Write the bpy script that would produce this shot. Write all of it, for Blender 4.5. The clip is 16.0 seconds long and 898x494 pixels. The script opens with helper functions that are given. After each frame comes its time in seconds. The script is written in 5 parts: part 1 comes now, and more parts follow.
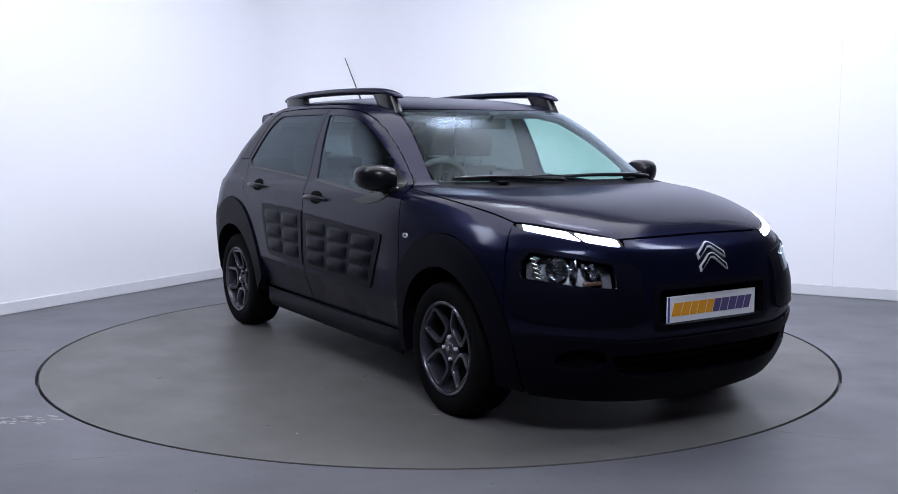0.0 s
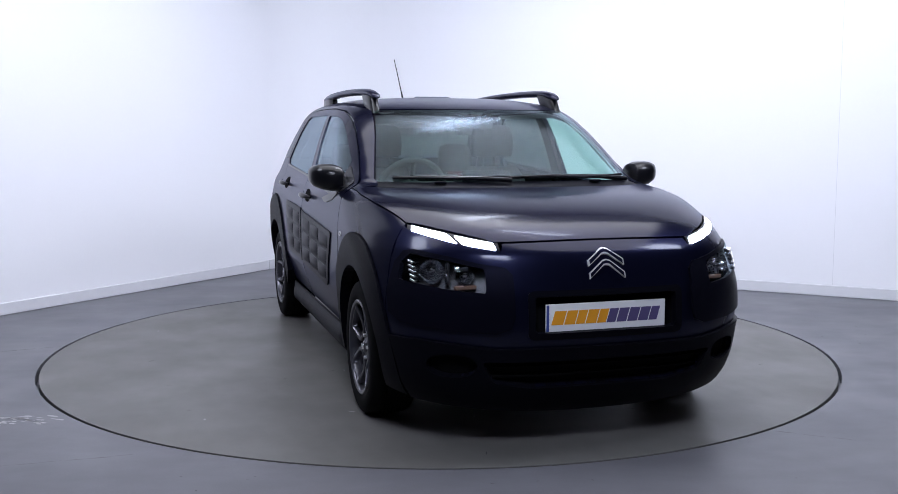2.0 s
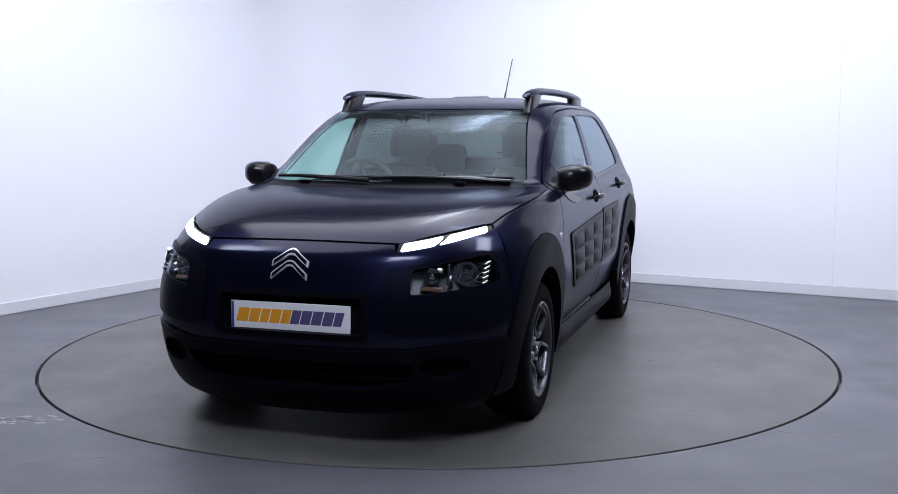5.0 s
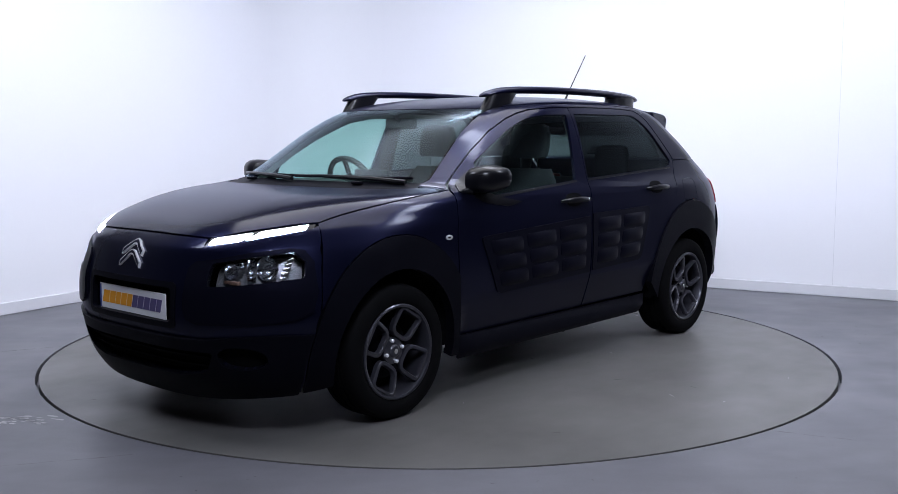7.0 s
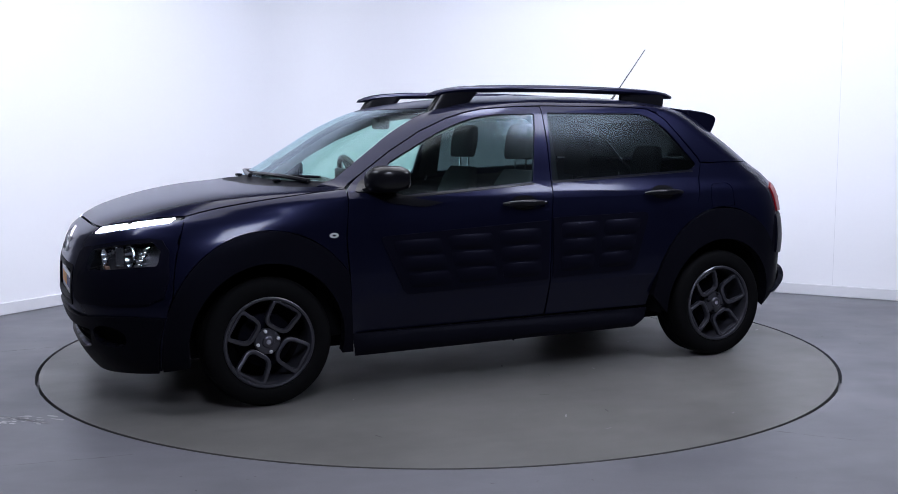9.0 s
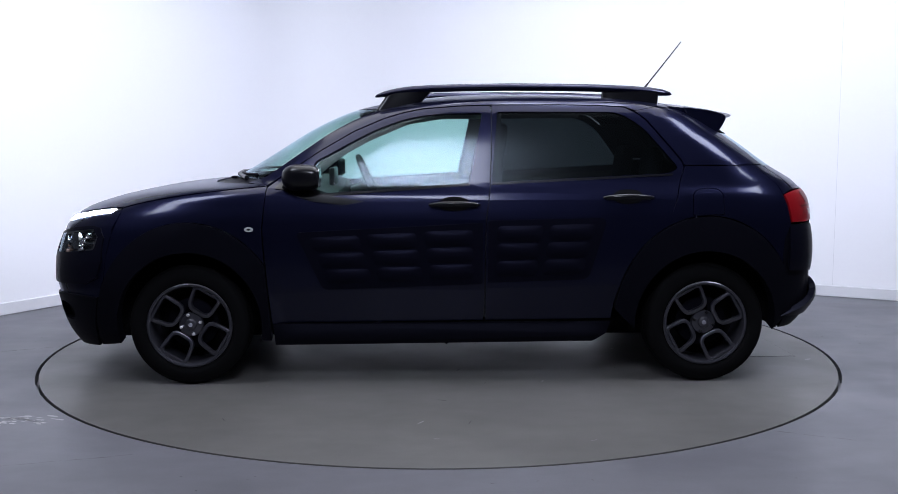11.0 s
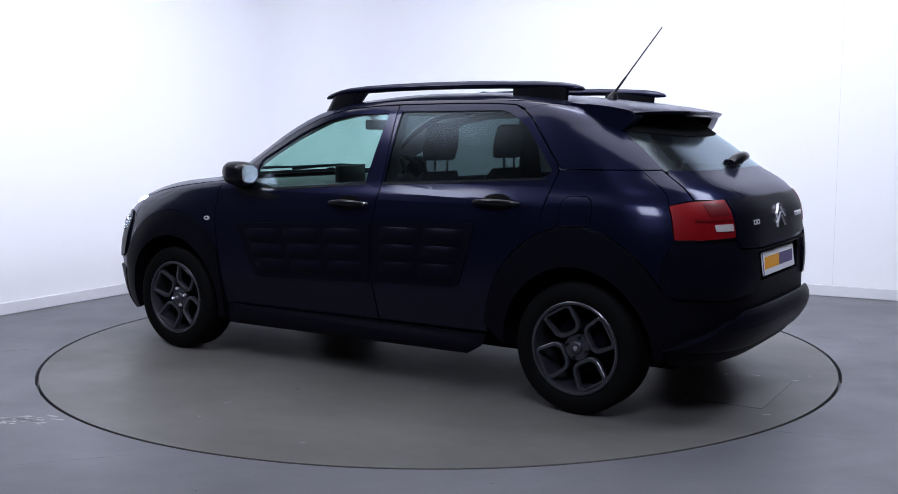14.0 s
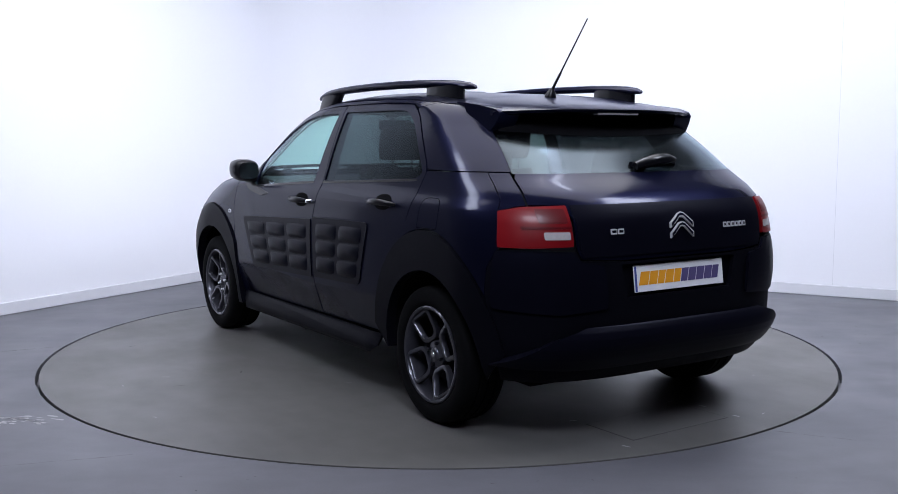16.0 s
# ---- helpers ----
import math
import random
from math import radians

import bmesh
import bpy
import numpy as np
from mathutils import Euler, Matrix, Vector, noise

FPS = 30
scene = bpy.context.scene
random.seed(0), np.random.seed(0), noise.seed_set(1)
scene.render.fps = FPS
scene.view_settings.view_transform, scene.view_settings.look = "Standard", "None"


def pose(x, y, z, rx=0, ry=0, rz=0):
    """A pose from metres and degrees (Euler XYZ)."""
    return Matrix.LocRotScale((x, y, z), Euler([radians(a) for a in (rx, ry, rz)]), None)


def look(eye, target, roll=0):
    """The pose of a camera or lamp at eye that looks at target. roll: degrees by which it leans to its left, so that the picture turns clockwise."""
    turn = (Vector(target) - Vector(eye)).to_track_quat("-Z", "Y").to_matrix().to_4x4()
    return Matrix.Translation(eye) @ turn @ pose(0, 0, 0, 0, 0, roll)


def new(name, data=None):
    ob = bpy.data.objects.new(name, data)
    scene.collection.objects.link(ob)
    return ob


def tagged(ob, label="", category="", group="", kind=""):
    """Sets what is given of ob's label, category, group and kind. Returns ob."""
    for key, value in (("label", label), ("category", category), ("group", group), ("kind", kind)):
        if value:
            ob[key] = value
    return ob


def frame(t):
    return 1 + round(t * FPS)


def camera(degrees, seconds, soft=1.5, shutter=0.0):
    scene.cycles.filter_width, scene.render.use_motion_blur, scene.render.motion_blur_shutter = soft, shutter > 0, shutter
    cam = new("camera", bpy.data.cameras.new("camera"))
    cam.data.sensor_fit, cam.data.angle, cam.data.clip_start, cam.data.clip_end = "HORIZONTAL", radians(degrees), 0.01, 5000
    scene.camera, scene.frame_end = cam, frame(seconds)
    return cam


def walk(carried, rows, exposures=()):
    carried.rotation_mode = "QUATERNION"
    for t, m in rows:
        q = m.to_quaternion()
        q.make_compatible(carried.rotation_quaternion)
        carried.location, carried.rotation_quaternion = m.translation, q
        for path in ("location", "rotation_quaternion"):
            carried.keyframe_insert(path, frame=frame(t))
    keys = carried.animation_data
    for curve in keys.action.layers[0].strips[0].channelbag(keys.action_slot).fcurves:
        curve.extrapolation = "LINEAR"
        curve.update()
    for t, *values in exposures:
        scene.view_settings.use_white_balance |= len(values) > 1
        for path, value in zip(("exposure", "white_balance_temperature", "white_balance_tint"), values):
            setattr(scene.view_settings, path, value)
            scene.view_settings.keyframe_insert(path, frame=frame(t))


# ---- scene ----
cam = camera(48.05, 16.0, soft=0.75)
EYE = Vector((0.0, -5.924, 1.255))
AIM = EYE + Vector((math.sin(radians(0.523)) * math.cos(radians(6.358)), math.cos(radians(0.523)) * math.cos(radians(6.358)), -math.sin(radians(6.358))))
walk(cam, [(0.0, look(EYE, AIM)), (16.0, look(EYE, AIM))], exposures=[(0.0, 0.0, 6500, 10), (16.0, 0.0, 6500, 10)])

# ---- world and lights ----
world = bpy.data.worlds.new("studio_world")
scene.world = world
world.use_nodes = True
world.node_tree.nodes["Background"].inputs["Color"].default_value = (0.75, 0.8, 1.0, 1)
world.node_tree.nodes["Background"].inputs["Strength"].default_value = 0.05


def area_lamp(m, sx, sy, power, tint=(0.848, 0.926, 1.15)):
    data = bpy.data.lights.new("added_light", "AREA")
    data.shape, data.size, data.size_y, data.energy, data.color = "RECTANGLE", sx, sy, power, tint
    lamp = new("added_light", data)
    lamp.matrix_world = m
    return lamp


CEILING = 3.6
# unseen light panels added to light walls and car: the place, the point each one faces, its width and length, its
# power
LAMPS = [((0.2, 0.85, 3.30), (-2.2, 2.5, 0.8), 1.0, 1.0, 47), ((0.9, -0.5, 3.30), (2.2, 2.3, 0.8), 1.0, 1.0, 56),
         ((-2.5, -1.3, 3.30), (-1.9, 1.6, 0.2), 1.2, 1.2, 52), ((2.8, -1.3, 3.30), (2.2, 1.6, 0.2), 1.2, 1.2, 72),
         ((0.0, -4.2, 3.30), (0.0, 0.0, 0.5), 1.2, 1.2, 84), ((0.1, -0.3, 3.46), (0.1, -0.3, 0.0), 4.4, 3.2, 26)]
for place, target, wide, deep, power in LAMPS:
    area_lamp(look(place, target) @ pose(0, 0, -0.02), wide * 0.97, deep * 0.97, power)


# ---- materials ----
def material(name, colour, rough=0.5, metal=0.0, coat=0.0, vary=0.0, scale=4.0, fine=0.0, fine_scale=120.0, bump=0.0,
             rough_vary=0.0, emit=None, strength=0.0, specular=0.5, coat_rough=0.03, edge=None):
    m = bpy.data.materials.new(name)
    m.use_nodes = True
    nt = m.node_tree
    b = nt.nodes["Principled BSDF"]
    b.inputs["Base Color"].default_value = (*colour, 1)
    b.inputs["Roughness"].default_value = rough
    b.inputs["Metallic"].default_value = metal
    b.inputs["Specular IOR Level"].default_value = specular
    b.inputs["Coat Weight"].default_value = coat
    b.inputs["Coat Roughness"].default_value = coat_rough
    if edge:
        b.inputs["Specular Tint"].default_value = (*edge, 1)
        b.inputs["Coat IOR"].default_value = 1.42
        b.inputs["Coat Tint"].default_value = (0.80, 0.83, 1.0, 1)
    if emit:
        b.inputs["Emission Color"].default_value = (*emit, 1)
        b.inputs["Emission Strength"].default_value = strength
    if vary or fine or bump or rough_vary:
        tc = nt.nodes.new("ShaderNodeTexCoord")
        big = nt.nodes.new("ShaderNodeTexNoise")
        big.inputs["Scale"].default_value, big.inputs["Detail"].default_value = scale, 5
        small = nt.nodes.new("ShaderNodeTexNoise")
        small.inputs["Scale"].default_value, small.inputs["Detail"].default_value = fine_scale, 3
        for n in (big, small):
            nt.links.new(tc.outputs["Object"], n.inputs["Vector"])
        add = nt.nodes.new("ShaderNodeMath")
        add.operation = "MULTIPLY_ADD"
        nt.links.new(big.outputs["Fac"], add.inputs[0])
        add.inputs[1].default_value = 2 * vary
        add.inputs[2].default_value = 1 - vary
        add2 = nt.nodes.new("ShaderNodeMath")
        add2.operation = "MULTIPLY_ADD"
        nt.links.new(small.outputs["Fac"], add2.inputs[0])
        add2.inputs[1].default_value = 2 * fine
        nt.links.new(add.outputs[0], add2.inputs[2])
        sub = nt.nodes.new("ShaderNodeMath")
        sub.operation = "SUBTRACT"
        nt.links.new(add2.outputs[0], sub.inputs[0])
        sub.inputs[1].default_value = fine
        mul = nt.nodes.new("ShaderNodeVectorMath")
        mul.operation = "SCALE"
        mul.inputs[0].default_value = colour
        nt.links.new(sub.outputs[0], mul.inputs["Scale"])
        nt.links.new(mul.outputs[0], b.inputs["Base Color"])
        if rough_vary:
            rv = nt.nodes.new("ShaderNodeMath")
            rv.operation = "MULTIPLY_ADD"
            nt.links.new(big.outputs["Fac"], rv.inputs[0])
            rv.inputs[1].default_value, rv.inputs[2].default_value = 2 * rough_vary, rough - rough_vary
            nt.links.new(rv.outputs[0], b.inputs["Roughness"])
        if bump:
            bp = nt.nodes.new("ShaderNodeBump")
            bp.inputs["Strength"].default_value, bp.inputs["Distance"].default_value = bump, 0.002
            nt.links.new(small.outputs["Fac"], bp.inputs["Height"])
            nt.links.new(bp.outputs[0], b.inputs["Normal"])
    return m


def glass(name, colour, rough=0.0, index=1.5):
    """Thin pane: tinted see-through with a mirror-like sheen that grows at grazing angles."""
    m = bpy.data.materials.new(name)
    m.use_nodes = True
    nt = m.node_tree
    nt.nodes.remove(nt.nodes["Principled BSDF"])
    out = nt.nodes["Material Output"]
    tr = nt.nodes.new("ShaderNodeBsdfTransparent")
    tr.inputs["Color"].default_value = (*colour, 1)
    gl = nt.nodes.new("ShaderNodeBsdfGlossy")
    gl.inputs["Roughness"].default_value = rough
    gl.inputs["Color"].default_value = (0.76, 0.90, 1.0, 1)
    fr = nt.nodes.new("ShaderNodeLayerWeight")
    fr.inputs["Blend"].default_value = 0.5
    rise = nt.nodes.new("ShaderNodeMath")
    rise.operation = "POWER"
    nt.links.new(fr.outputs["Facing"], rise.inputs[0])
    rise.inputs[1].default_value = 5.0
    base = ((index - 1) / (index + 1)) ** 2
    sheen = nt.nodes.new("ShaderNodeMath")
    sheen.operation = "MULTIPLY_ADD"
    nt.links.new(rise.outputs[0], sheen.inputs[0])
    sheen.inputs[1].default_value, sheen.inputs[2].default_value = 1 - base, base
    mix = nt.nodes.new("ShaderNodeMixShader")
    nt.links.new(sheen.outputs[0], mix.inputs[0])
    nt.links.new(tr.outputs[0], mix.inputs[1])
    nt.links.new(gl.outputs[0], mix.inputs[2])
    nt.links.new(mix.outputs[0], out.inputs["Surface"])
    return m


PAINT = material("dark_blue_metallic_paint", (0.0080, 0.0088, 0.0235), 0.34, 0.65, 0.55, vary=0.10, scale=3.0, fine=0.15, fine_scale=900.0, coat_rough=0.13, specular=0.12, edge=(0.16, 0.18, 0.38))
SILVER = material("bright_silver_trim", (0.78, 0.78, 0.82), 0.22, 0.35, 0.3, vary=0.04, scale=20.0)
PLASTIC = material("black_grained_plastic", (0.0035, 0.0035, 0.006), 0.5, vary=0.15, scale=6.0, fine=0.2, fine_scale=500.0, bump=0.15, rough_vary=0.05, specular=0.10, edge=(0.2, 0.21, 0.34))
SOFT = material("soft_black_rubbery_plastic", (0.0035, 0.0035, 0.0075), 0.38, vary=0.12, scale=5.0, fine=0.1, fine_scale=400.0, bump=0.05, specular=0.10, edge=(0.22, 0.23, 0.42))
GLOSS = material("gloss_black_plastic", (0.004, 0.004, 0.006), 0.3, coat=0.15, vary=0.1, specular=0.22, coat_rough=0.1)
# near-black: the shade of gaps and hollows is put into this colour
INNER = material("dark_void", (0.004, 0.004, 0.005), 0.9, vary=0.2, specular=0.05)
RUBBER = material("tyre_rubber", (0.0035, 0.0035, 0.004), 0.75, specular=0.06, vary=0.25, scale=9.0, fine=0.2, bump=0.25, fine_scale=160.0)
ALLOY = material("grey_painted_alloy", (0.060, 0.060, 0.075), 0.34, 0.6, 0.4, vary=0.12, scale=14.0, fine=0.1)
CHROME = material("chrome", (0.82, 0.83, 0.86), 0.08, 1.0, vary=0.04, scale=20.0)
GLASS = glass("green_tinted_glass", (0.56, 0.77, 0.72), rough=0.18, index=1.45)
PRIVACY = glass("dark_privacy_glass", (0.085, 0.105, 0.112), rough=0.24, index=1.27)
BACKLIGHT = glass("dark_rear_glass", (0.10, 0.12, 0.12), rough=0.2, index=1.8)
SCREEN = glass("windscreen_glass", (0.60, 0.81, 0.75), rough=0.2, index=1.26)
LENS = glass("clear_lamp_lens", (0.9, 0.92, 0.95))
LAMP_RED = material("red_lamp_plastic", (0.18, 0.003, 0.006), 0.35, coat=0.08, specular=0.25, vary=0.12, scale=10.0)
LAMP_DEEP = material("deep_red_lamp_plastic", (0.10, 0.003, 0.006), 0.35, coat=0.08, specular=0.25, vary=0.12, scale=10.0)
LAMP_CLEAR = material("clear_ribbed_lamp_plastic", (0.45, 0.42, 0.42), 0.18, coat=0.5, vary=0.1, fine=0.15, fine_scale=90.0)
AMBER = material("amber_plastic", (0.20, 0.12, 0.09), 0.2, coat=0.5, vary=0.1)
REFLECTOR = material("lamp_reflector", (0.80, 0.81, 0.84), 0.14, 1.0, vary=0.15, scale=18.0)
DRL = material("white_led_light", (0.9, 0.92, 1.0), 0.3, emit=(0.80, 0.86, 1.0), strength=110.0)
PLATE = material("white_plate_plastic", (0.88, 0.88, 0.90), 0.3, coat=0.3, vary=0.03)
PLATE_BLUE = material("blue_plate_strip", (0.05, 0.08, 0.30), 0.3)
ORANGE = material("orange_print", (0.85, 0.36, 0.02), 0.45, vary=0.08)
PURPLE = material("purple_grey_print", (0.10, 0.08, 0.20), 0.45, vary=0.08)
TRIM = material("interior_plastic", (0.028, 0.030, 0.032), 0.6, vary=0.15, fine=0.1, bump=0.1)
CLOTH = material("seat_cloth", (0.035, 0.037, 0.040), 0.9, vary=0.2, fine=0.25, fine_scale=300.0, bump=0.3)
LINER = material("grey_headlining", (0.42, 0.47, 0.46), 0.85, vary=0.06, fine=0.05)
WALL = material("white_painted_wall", (0.80, 0.80, 0.83), 0.55, vary=0.02, scale=0.7, fine=0.01, fine_scale=60.0, bump=0.03)
SKIRT = material("white_gloss_skirting", (0.64, 0.64, 0.67), 0.35, vary=0.02)
DIFFUSER = material("lamp_diffuser", (0.9, 0.9, 0.9), 0.5, emit=(1.0, 0.98, 1.0), strength=2.0)
GREYWALL = material("dark_grey_wall", (0.07, 0.07, 0.075), 0.8, vary=0.05)
SMOKE = material("smoky_lamp_housing", (0.42, 0.42, 0.45), 0.25, 0.7, vary=0.2, scale=20.0)
STEEL = material("dull_steel", (0.25, 0.25, 0.26), 0.45, 0.9, vary=0.15)


# ---- helpers for building ----
def part(name, mesh, mat, parent=None, label="", smooth=True):
    """Links a mesh or a bmesh as one object."""
    if not isinstance(mesh, bpy.types.Mesh):
        data = bpy.data.meshes.new(name)
        mesh.to_mesh(data)
        mesh.free()
        mesh = data
        if smooth:
            mesh.shade_smooth()
            mesh.set_sharp_from_angle(angle=radians(38))
    if mat and not mesh.materials:
        mesh.materials.append(mat)
    ob = new(name, mesh)
    if parent:
        ob.parent = parent
    if label:
        ob["label"] = label
    return ob


def box(lo, hi, bevel=0.0, seg=2, m=None):
    bm = bmesh.new()
    bmesh.ops.create_cube(bm, size=1)
    for v in bm.verts:
        v.co = Vector([(a + b) / 2 + c * (b - a) for a, b, c in zip(lo, hi, v.co)])
    if bevel:
        bmesh.ops.bevel(bm, geom=bm.edges[:], offset=bevel, segments=seg, affect="EDGES", profile=0.5)
    if m:
        bm.transform(m)
    return bm


def lathe(profile, n=48, m=None, closed=False, mouth=True):
    """Turns (radius, height) points about the z axis."""
    bm = bmesh.new()
    rings = []
    for r, h in profile:
        rings.append([bm.verts.new((r * math.cos(2 * math.pi * i / n), r * math.sin(2 * math.pi * i / n), h)) for i in range(n)])
    pairs = list(zip(rings, rings[1:])) + ([(rings[-1], rings[0])] if closed else [])
    for a, b in pairs:
        for i in range(n):
            bm.faces.new((a[i], a[(i + 1) % n], b[(i + 1) % n], b[i]))
    if not closed:
        for ring in (rings[0], rings[-1])[0 if mouth else 1:]:
            if (ring[0].co - ring[n // 2].co).length > 1e-4:
                bm.faces.new(ring)
    bmesh.ops.remove_doubles(bm, verts=bm.verts[:], dist=1e-6)
    bmesh.ops.recalc_face_normals(bm, faces=bm.faces[:])
    if m:
        bm.transform(m)
    return bm


def tube(path, radius, n=8, closed=False, flat=1.0, up=(0, 0, 1)):
    """A bar along a path; radius may be one number or one a point; flat squeezes it along up."""
    bm = bmesh.new()
    pts = [Vector(p) for p in path]
    rad = radius if isinstance(radius, (list, tuple)) else [radius] * len(pts)
    rings = []
    for i, p in enumerate(pts):
        a = pts[i - 1] if i or closed else p
        b = pts[(i + 1) % len(pts)] if i < len(pts) - 1 or closed else p
        d = (b - a).normalized()
        s = d.cross(Vector(up))
        s = s.normalized() if s.length > 1e-4 else d.orthogonal().normalized()
        w = s.cross(d)
        rings.append([bm.verts.new(p + rad[i] * (math.cos(2 * math.pi * k / n) * s + flat * math.sin(2 * math.pi * k / n) * w)) for k in range(n)])
    for i in range(len(rings) - (0 if closed else 1)):
        a, b = rings[i], rings[(i + 1) % len(rings)]
        for k in range(n):
            bm.faces.new((a[k], a[(k + 1) % n], b[(k + 1) % n], b[k]))
    if not closed:
        bm.faces.new(rings[0])
        bm.faces.new(rings[-1])
    bmesh.ops.recalc_face_normals(bm, faces=bm.faces[:])
    return bm


def skin(sections, cap=True):
    """A closed body through sections of equal point count."""
    bm = bmesh.new()
    rings = [[bm.verts.new(p) for p in s] for s in sections]
    n = len(rings[0])
    for a, b in zip(rings, rings[1:]):
        for k in range(n):
            bm.faces.new((a[k], a[(k + 1) % n], b[(k + 1) % n], b[k]))
    if cap:
        bm.faces.new(rings[0])
        bm.faces.new(rings[-1])
    bmesh.ops.recalc_face_normals(bm, faces=bm.faces[:])
    return bm


def oval(cx, cy, rx, ry, n=16, power=2.0):
    out = []
    for k in range(n):
        c, s = math.cos(2 * math.pi * k / n), math.sin(2 * math.pi * k / n)
        out.append((cx + rx * math.copysign(abs(c) ** (2 / power), c), cy + ry * math.copysign(abs(s) ** (2 / power), s)))
    return out


def rounded(pts, radius, n=5):
    """A polygon with its corners rounded; radius is one number or one a corner."""
    out = []
    for i, p in enumerate(pts):
        r = radius[i] if isinstance(radius, (list, tuple)) else radius
        p, a, b = Vector(p), Vector(pts[i - 1]), Vector(pts[(i + 1) % len(pts)])
        if r <= 0:
            out.append(tuple(p))
            continue
        da, db = min(r, (a - p).length * 0.48), min(r, (b - p).length * 0.48)
        s, e = p + (a - p).normalized() * da, p + (b - p).normalized() * db
        for k in range(n + 1):
            t = k / n
            out.append(tuple(s * (1 - t) ** 2 + p * 2 * t * (1 - t) + e * t * t))
    return out


def arc(cx, cz, r, a0, a1, n=24):
    return [(cx + r * math.cos(radians(a0 + (a1 - a0) * k / n)), cz + r * math.sin(radians(a0 + (a1 - a0) * k / n))) for k in range(n + 1)]


# ---- the shape of the car's body: a rounded plan outline at every height ----
def profile(*points):
    """A smooth curve through (height, value) points."""
    z, v = np.array(points, float).T
    h, d = np.diff(z), np.diff(v) / np.diff(z)
    m = np.zeros(len(z))
    m[0], m[-1] = d[0], d[-1]
    for i in range(1, len(z) - 1):
        if d[i - 1] * d[i] > 0:
            w1, w2 = 2 * h[i] + h[i - 1], h[i] + 2 * h[i - 1]
            m[i] = (w1 + w2) / (w1 / d[i - 1] + w2 / d[i])

    def value(t):
        t = min(max(t, z[0]), z[-1])
        i = min(max(int(np.searchsorted(z, t)) - 1, 0), len(h) - 1)
        s = (t - z[i]) / h[i]
        return (v[i] * (1 + 2 * s) * (1 - s) ** 2 + h[i] * m[i] * s * (1 - s) ** 2 + v[i + 1] * s * s * (3 - 2 * s) + h[i] * m[i + 1] * s * s * (s - 1))
    table = [float(value(k * 0.001)) for k in range(1601)]

    def quick(t):
        t = min(max(t, 0.0), 1.599) * 1000
        i = int(t)
        return table[i] + (table[i + 1] - table[i]) * (t - i)
    return quick


NOSE = profile((0.08, 1.80), (0.12, 1.926), (0.18, 1.99), (0.30, 2.052), (0.40, 2.080), (0.50, 2.103), (0.60, 2.098), (0.70, 2.075), (0.78, 2.042), (0.83, 1.985), (0.87, 1.92),
               (0.91, 1.81), (0.95, 1.655), (0.98, 1.48), (1.00, 1.28), (1.02, 1.145), (1.06, 1.068), (1.175, 0.882), (1.294, 0.687), (1.385, 0.478), (1.42, 0.335), (1.45, 0.13), (1.47, -0.08), (1.479, -0.38), (1.6, -0.4))
TAIL = profile((0.10, -1.70), (0.20, -1.83), (0.27, -1.95), (0.35, -1.995), (0.43, -2.006), (0.55, -2.006), (0.78, -1.998), (0.90, -1.985), (0.965, -1.954), (1.01, -1.915), (1.09, -1.79),
               (1.20, -1.64), (1.29, -1.51), (1.36, -1.41), (1.40, -1.31), (1.44, -1.10), (1.465, -0.82), (1.479, -0.44), (1.6, -0.42))
HALF = profile((0.10, 0.76), (0.18, 0.802), (0.25, 0.821), (0.35, 0.834), (0.50, 0.848), (0.62, 0.855), (0.74, 0.856), (0.83, 0.853), (0.90, 0.843), (0.95, 0.832), (1.00, 0.806), (1.06, 0.786),
               (1.15, 0.760), (1.30, 0.708), (1.38, 0.671), (1.42, 0.635), (1.45, 0.56), (1.468, 0.41), (1.479, 0.12), (1.6, 0.10))
NOSE_A = profile((0.0, 0.70), (0.25, 0.56), (0.50, 0.61), (0.72, 0.74), (0.88, 0.93), (1.04, 0.58), (1.6, 0.52))
NOSE_Q = profile((0.0, 3.2), (0.30, 3.1), (0.55, 2.95), (0.72, 3.0), (0.86, 3.8), (0.98, 4.2), (1.05, 3.6), (1.6, 3.4))
TAIL_A = profile((0.0, 0.55), (0.40, 0.46), (0.75, 0.46), (0.95, 0.50), (1.15, 0.37), (1.6, 0.31))
TAIL_Q = profile((0.0, 4.0), (1.0, 4.1), (1.15, 3.6), (1.6, 3.4))


def ends(z):
    f, r = NOSE(z), TAIL(z)
    half = (f - r) * 0.5
    return f, r, min(NOSE_A(z), half), min(TAIL_A(z), half)


def side_at(x, z):
    f, r, a, b = ends(z)
    w = HALF(z)
    if x > f - a:
        return w * max(1 - ((x - f + a) / a) ** 2, 0.0) ** (1 / NOSE_Q(z))
    if x < r + b:
        return w * max(1 - ((r + b - x) / b) ** 2, 0.0) ** (1 / TAIL_Q(z))
    return w


def nose_x(y, z):
    f, r, a, b = ends(z)
    return f - a + a * math.sqrt(max(1 - min(abs(y) / HALF(z), 1) ** NOSE_Q(z), 0.0))


def tail_x(y, z):
    f, r, a, b = ends(z)
    return r + b - b * math.sqrt(max(1 - min(abs(y) / HALF(z), 1) ** TAIL_Q(z), 0.0))


def top_at(x, y):
    lo, hi = 0.6, 1.49
    for _ in range(32):
        mid = (lo + hi) / 2
        if TAIL(mid) < x < NOSE(mid) and side_at(x, mid) > abs(y):
            lo = mid
        else:
            hi = mid
    return lo


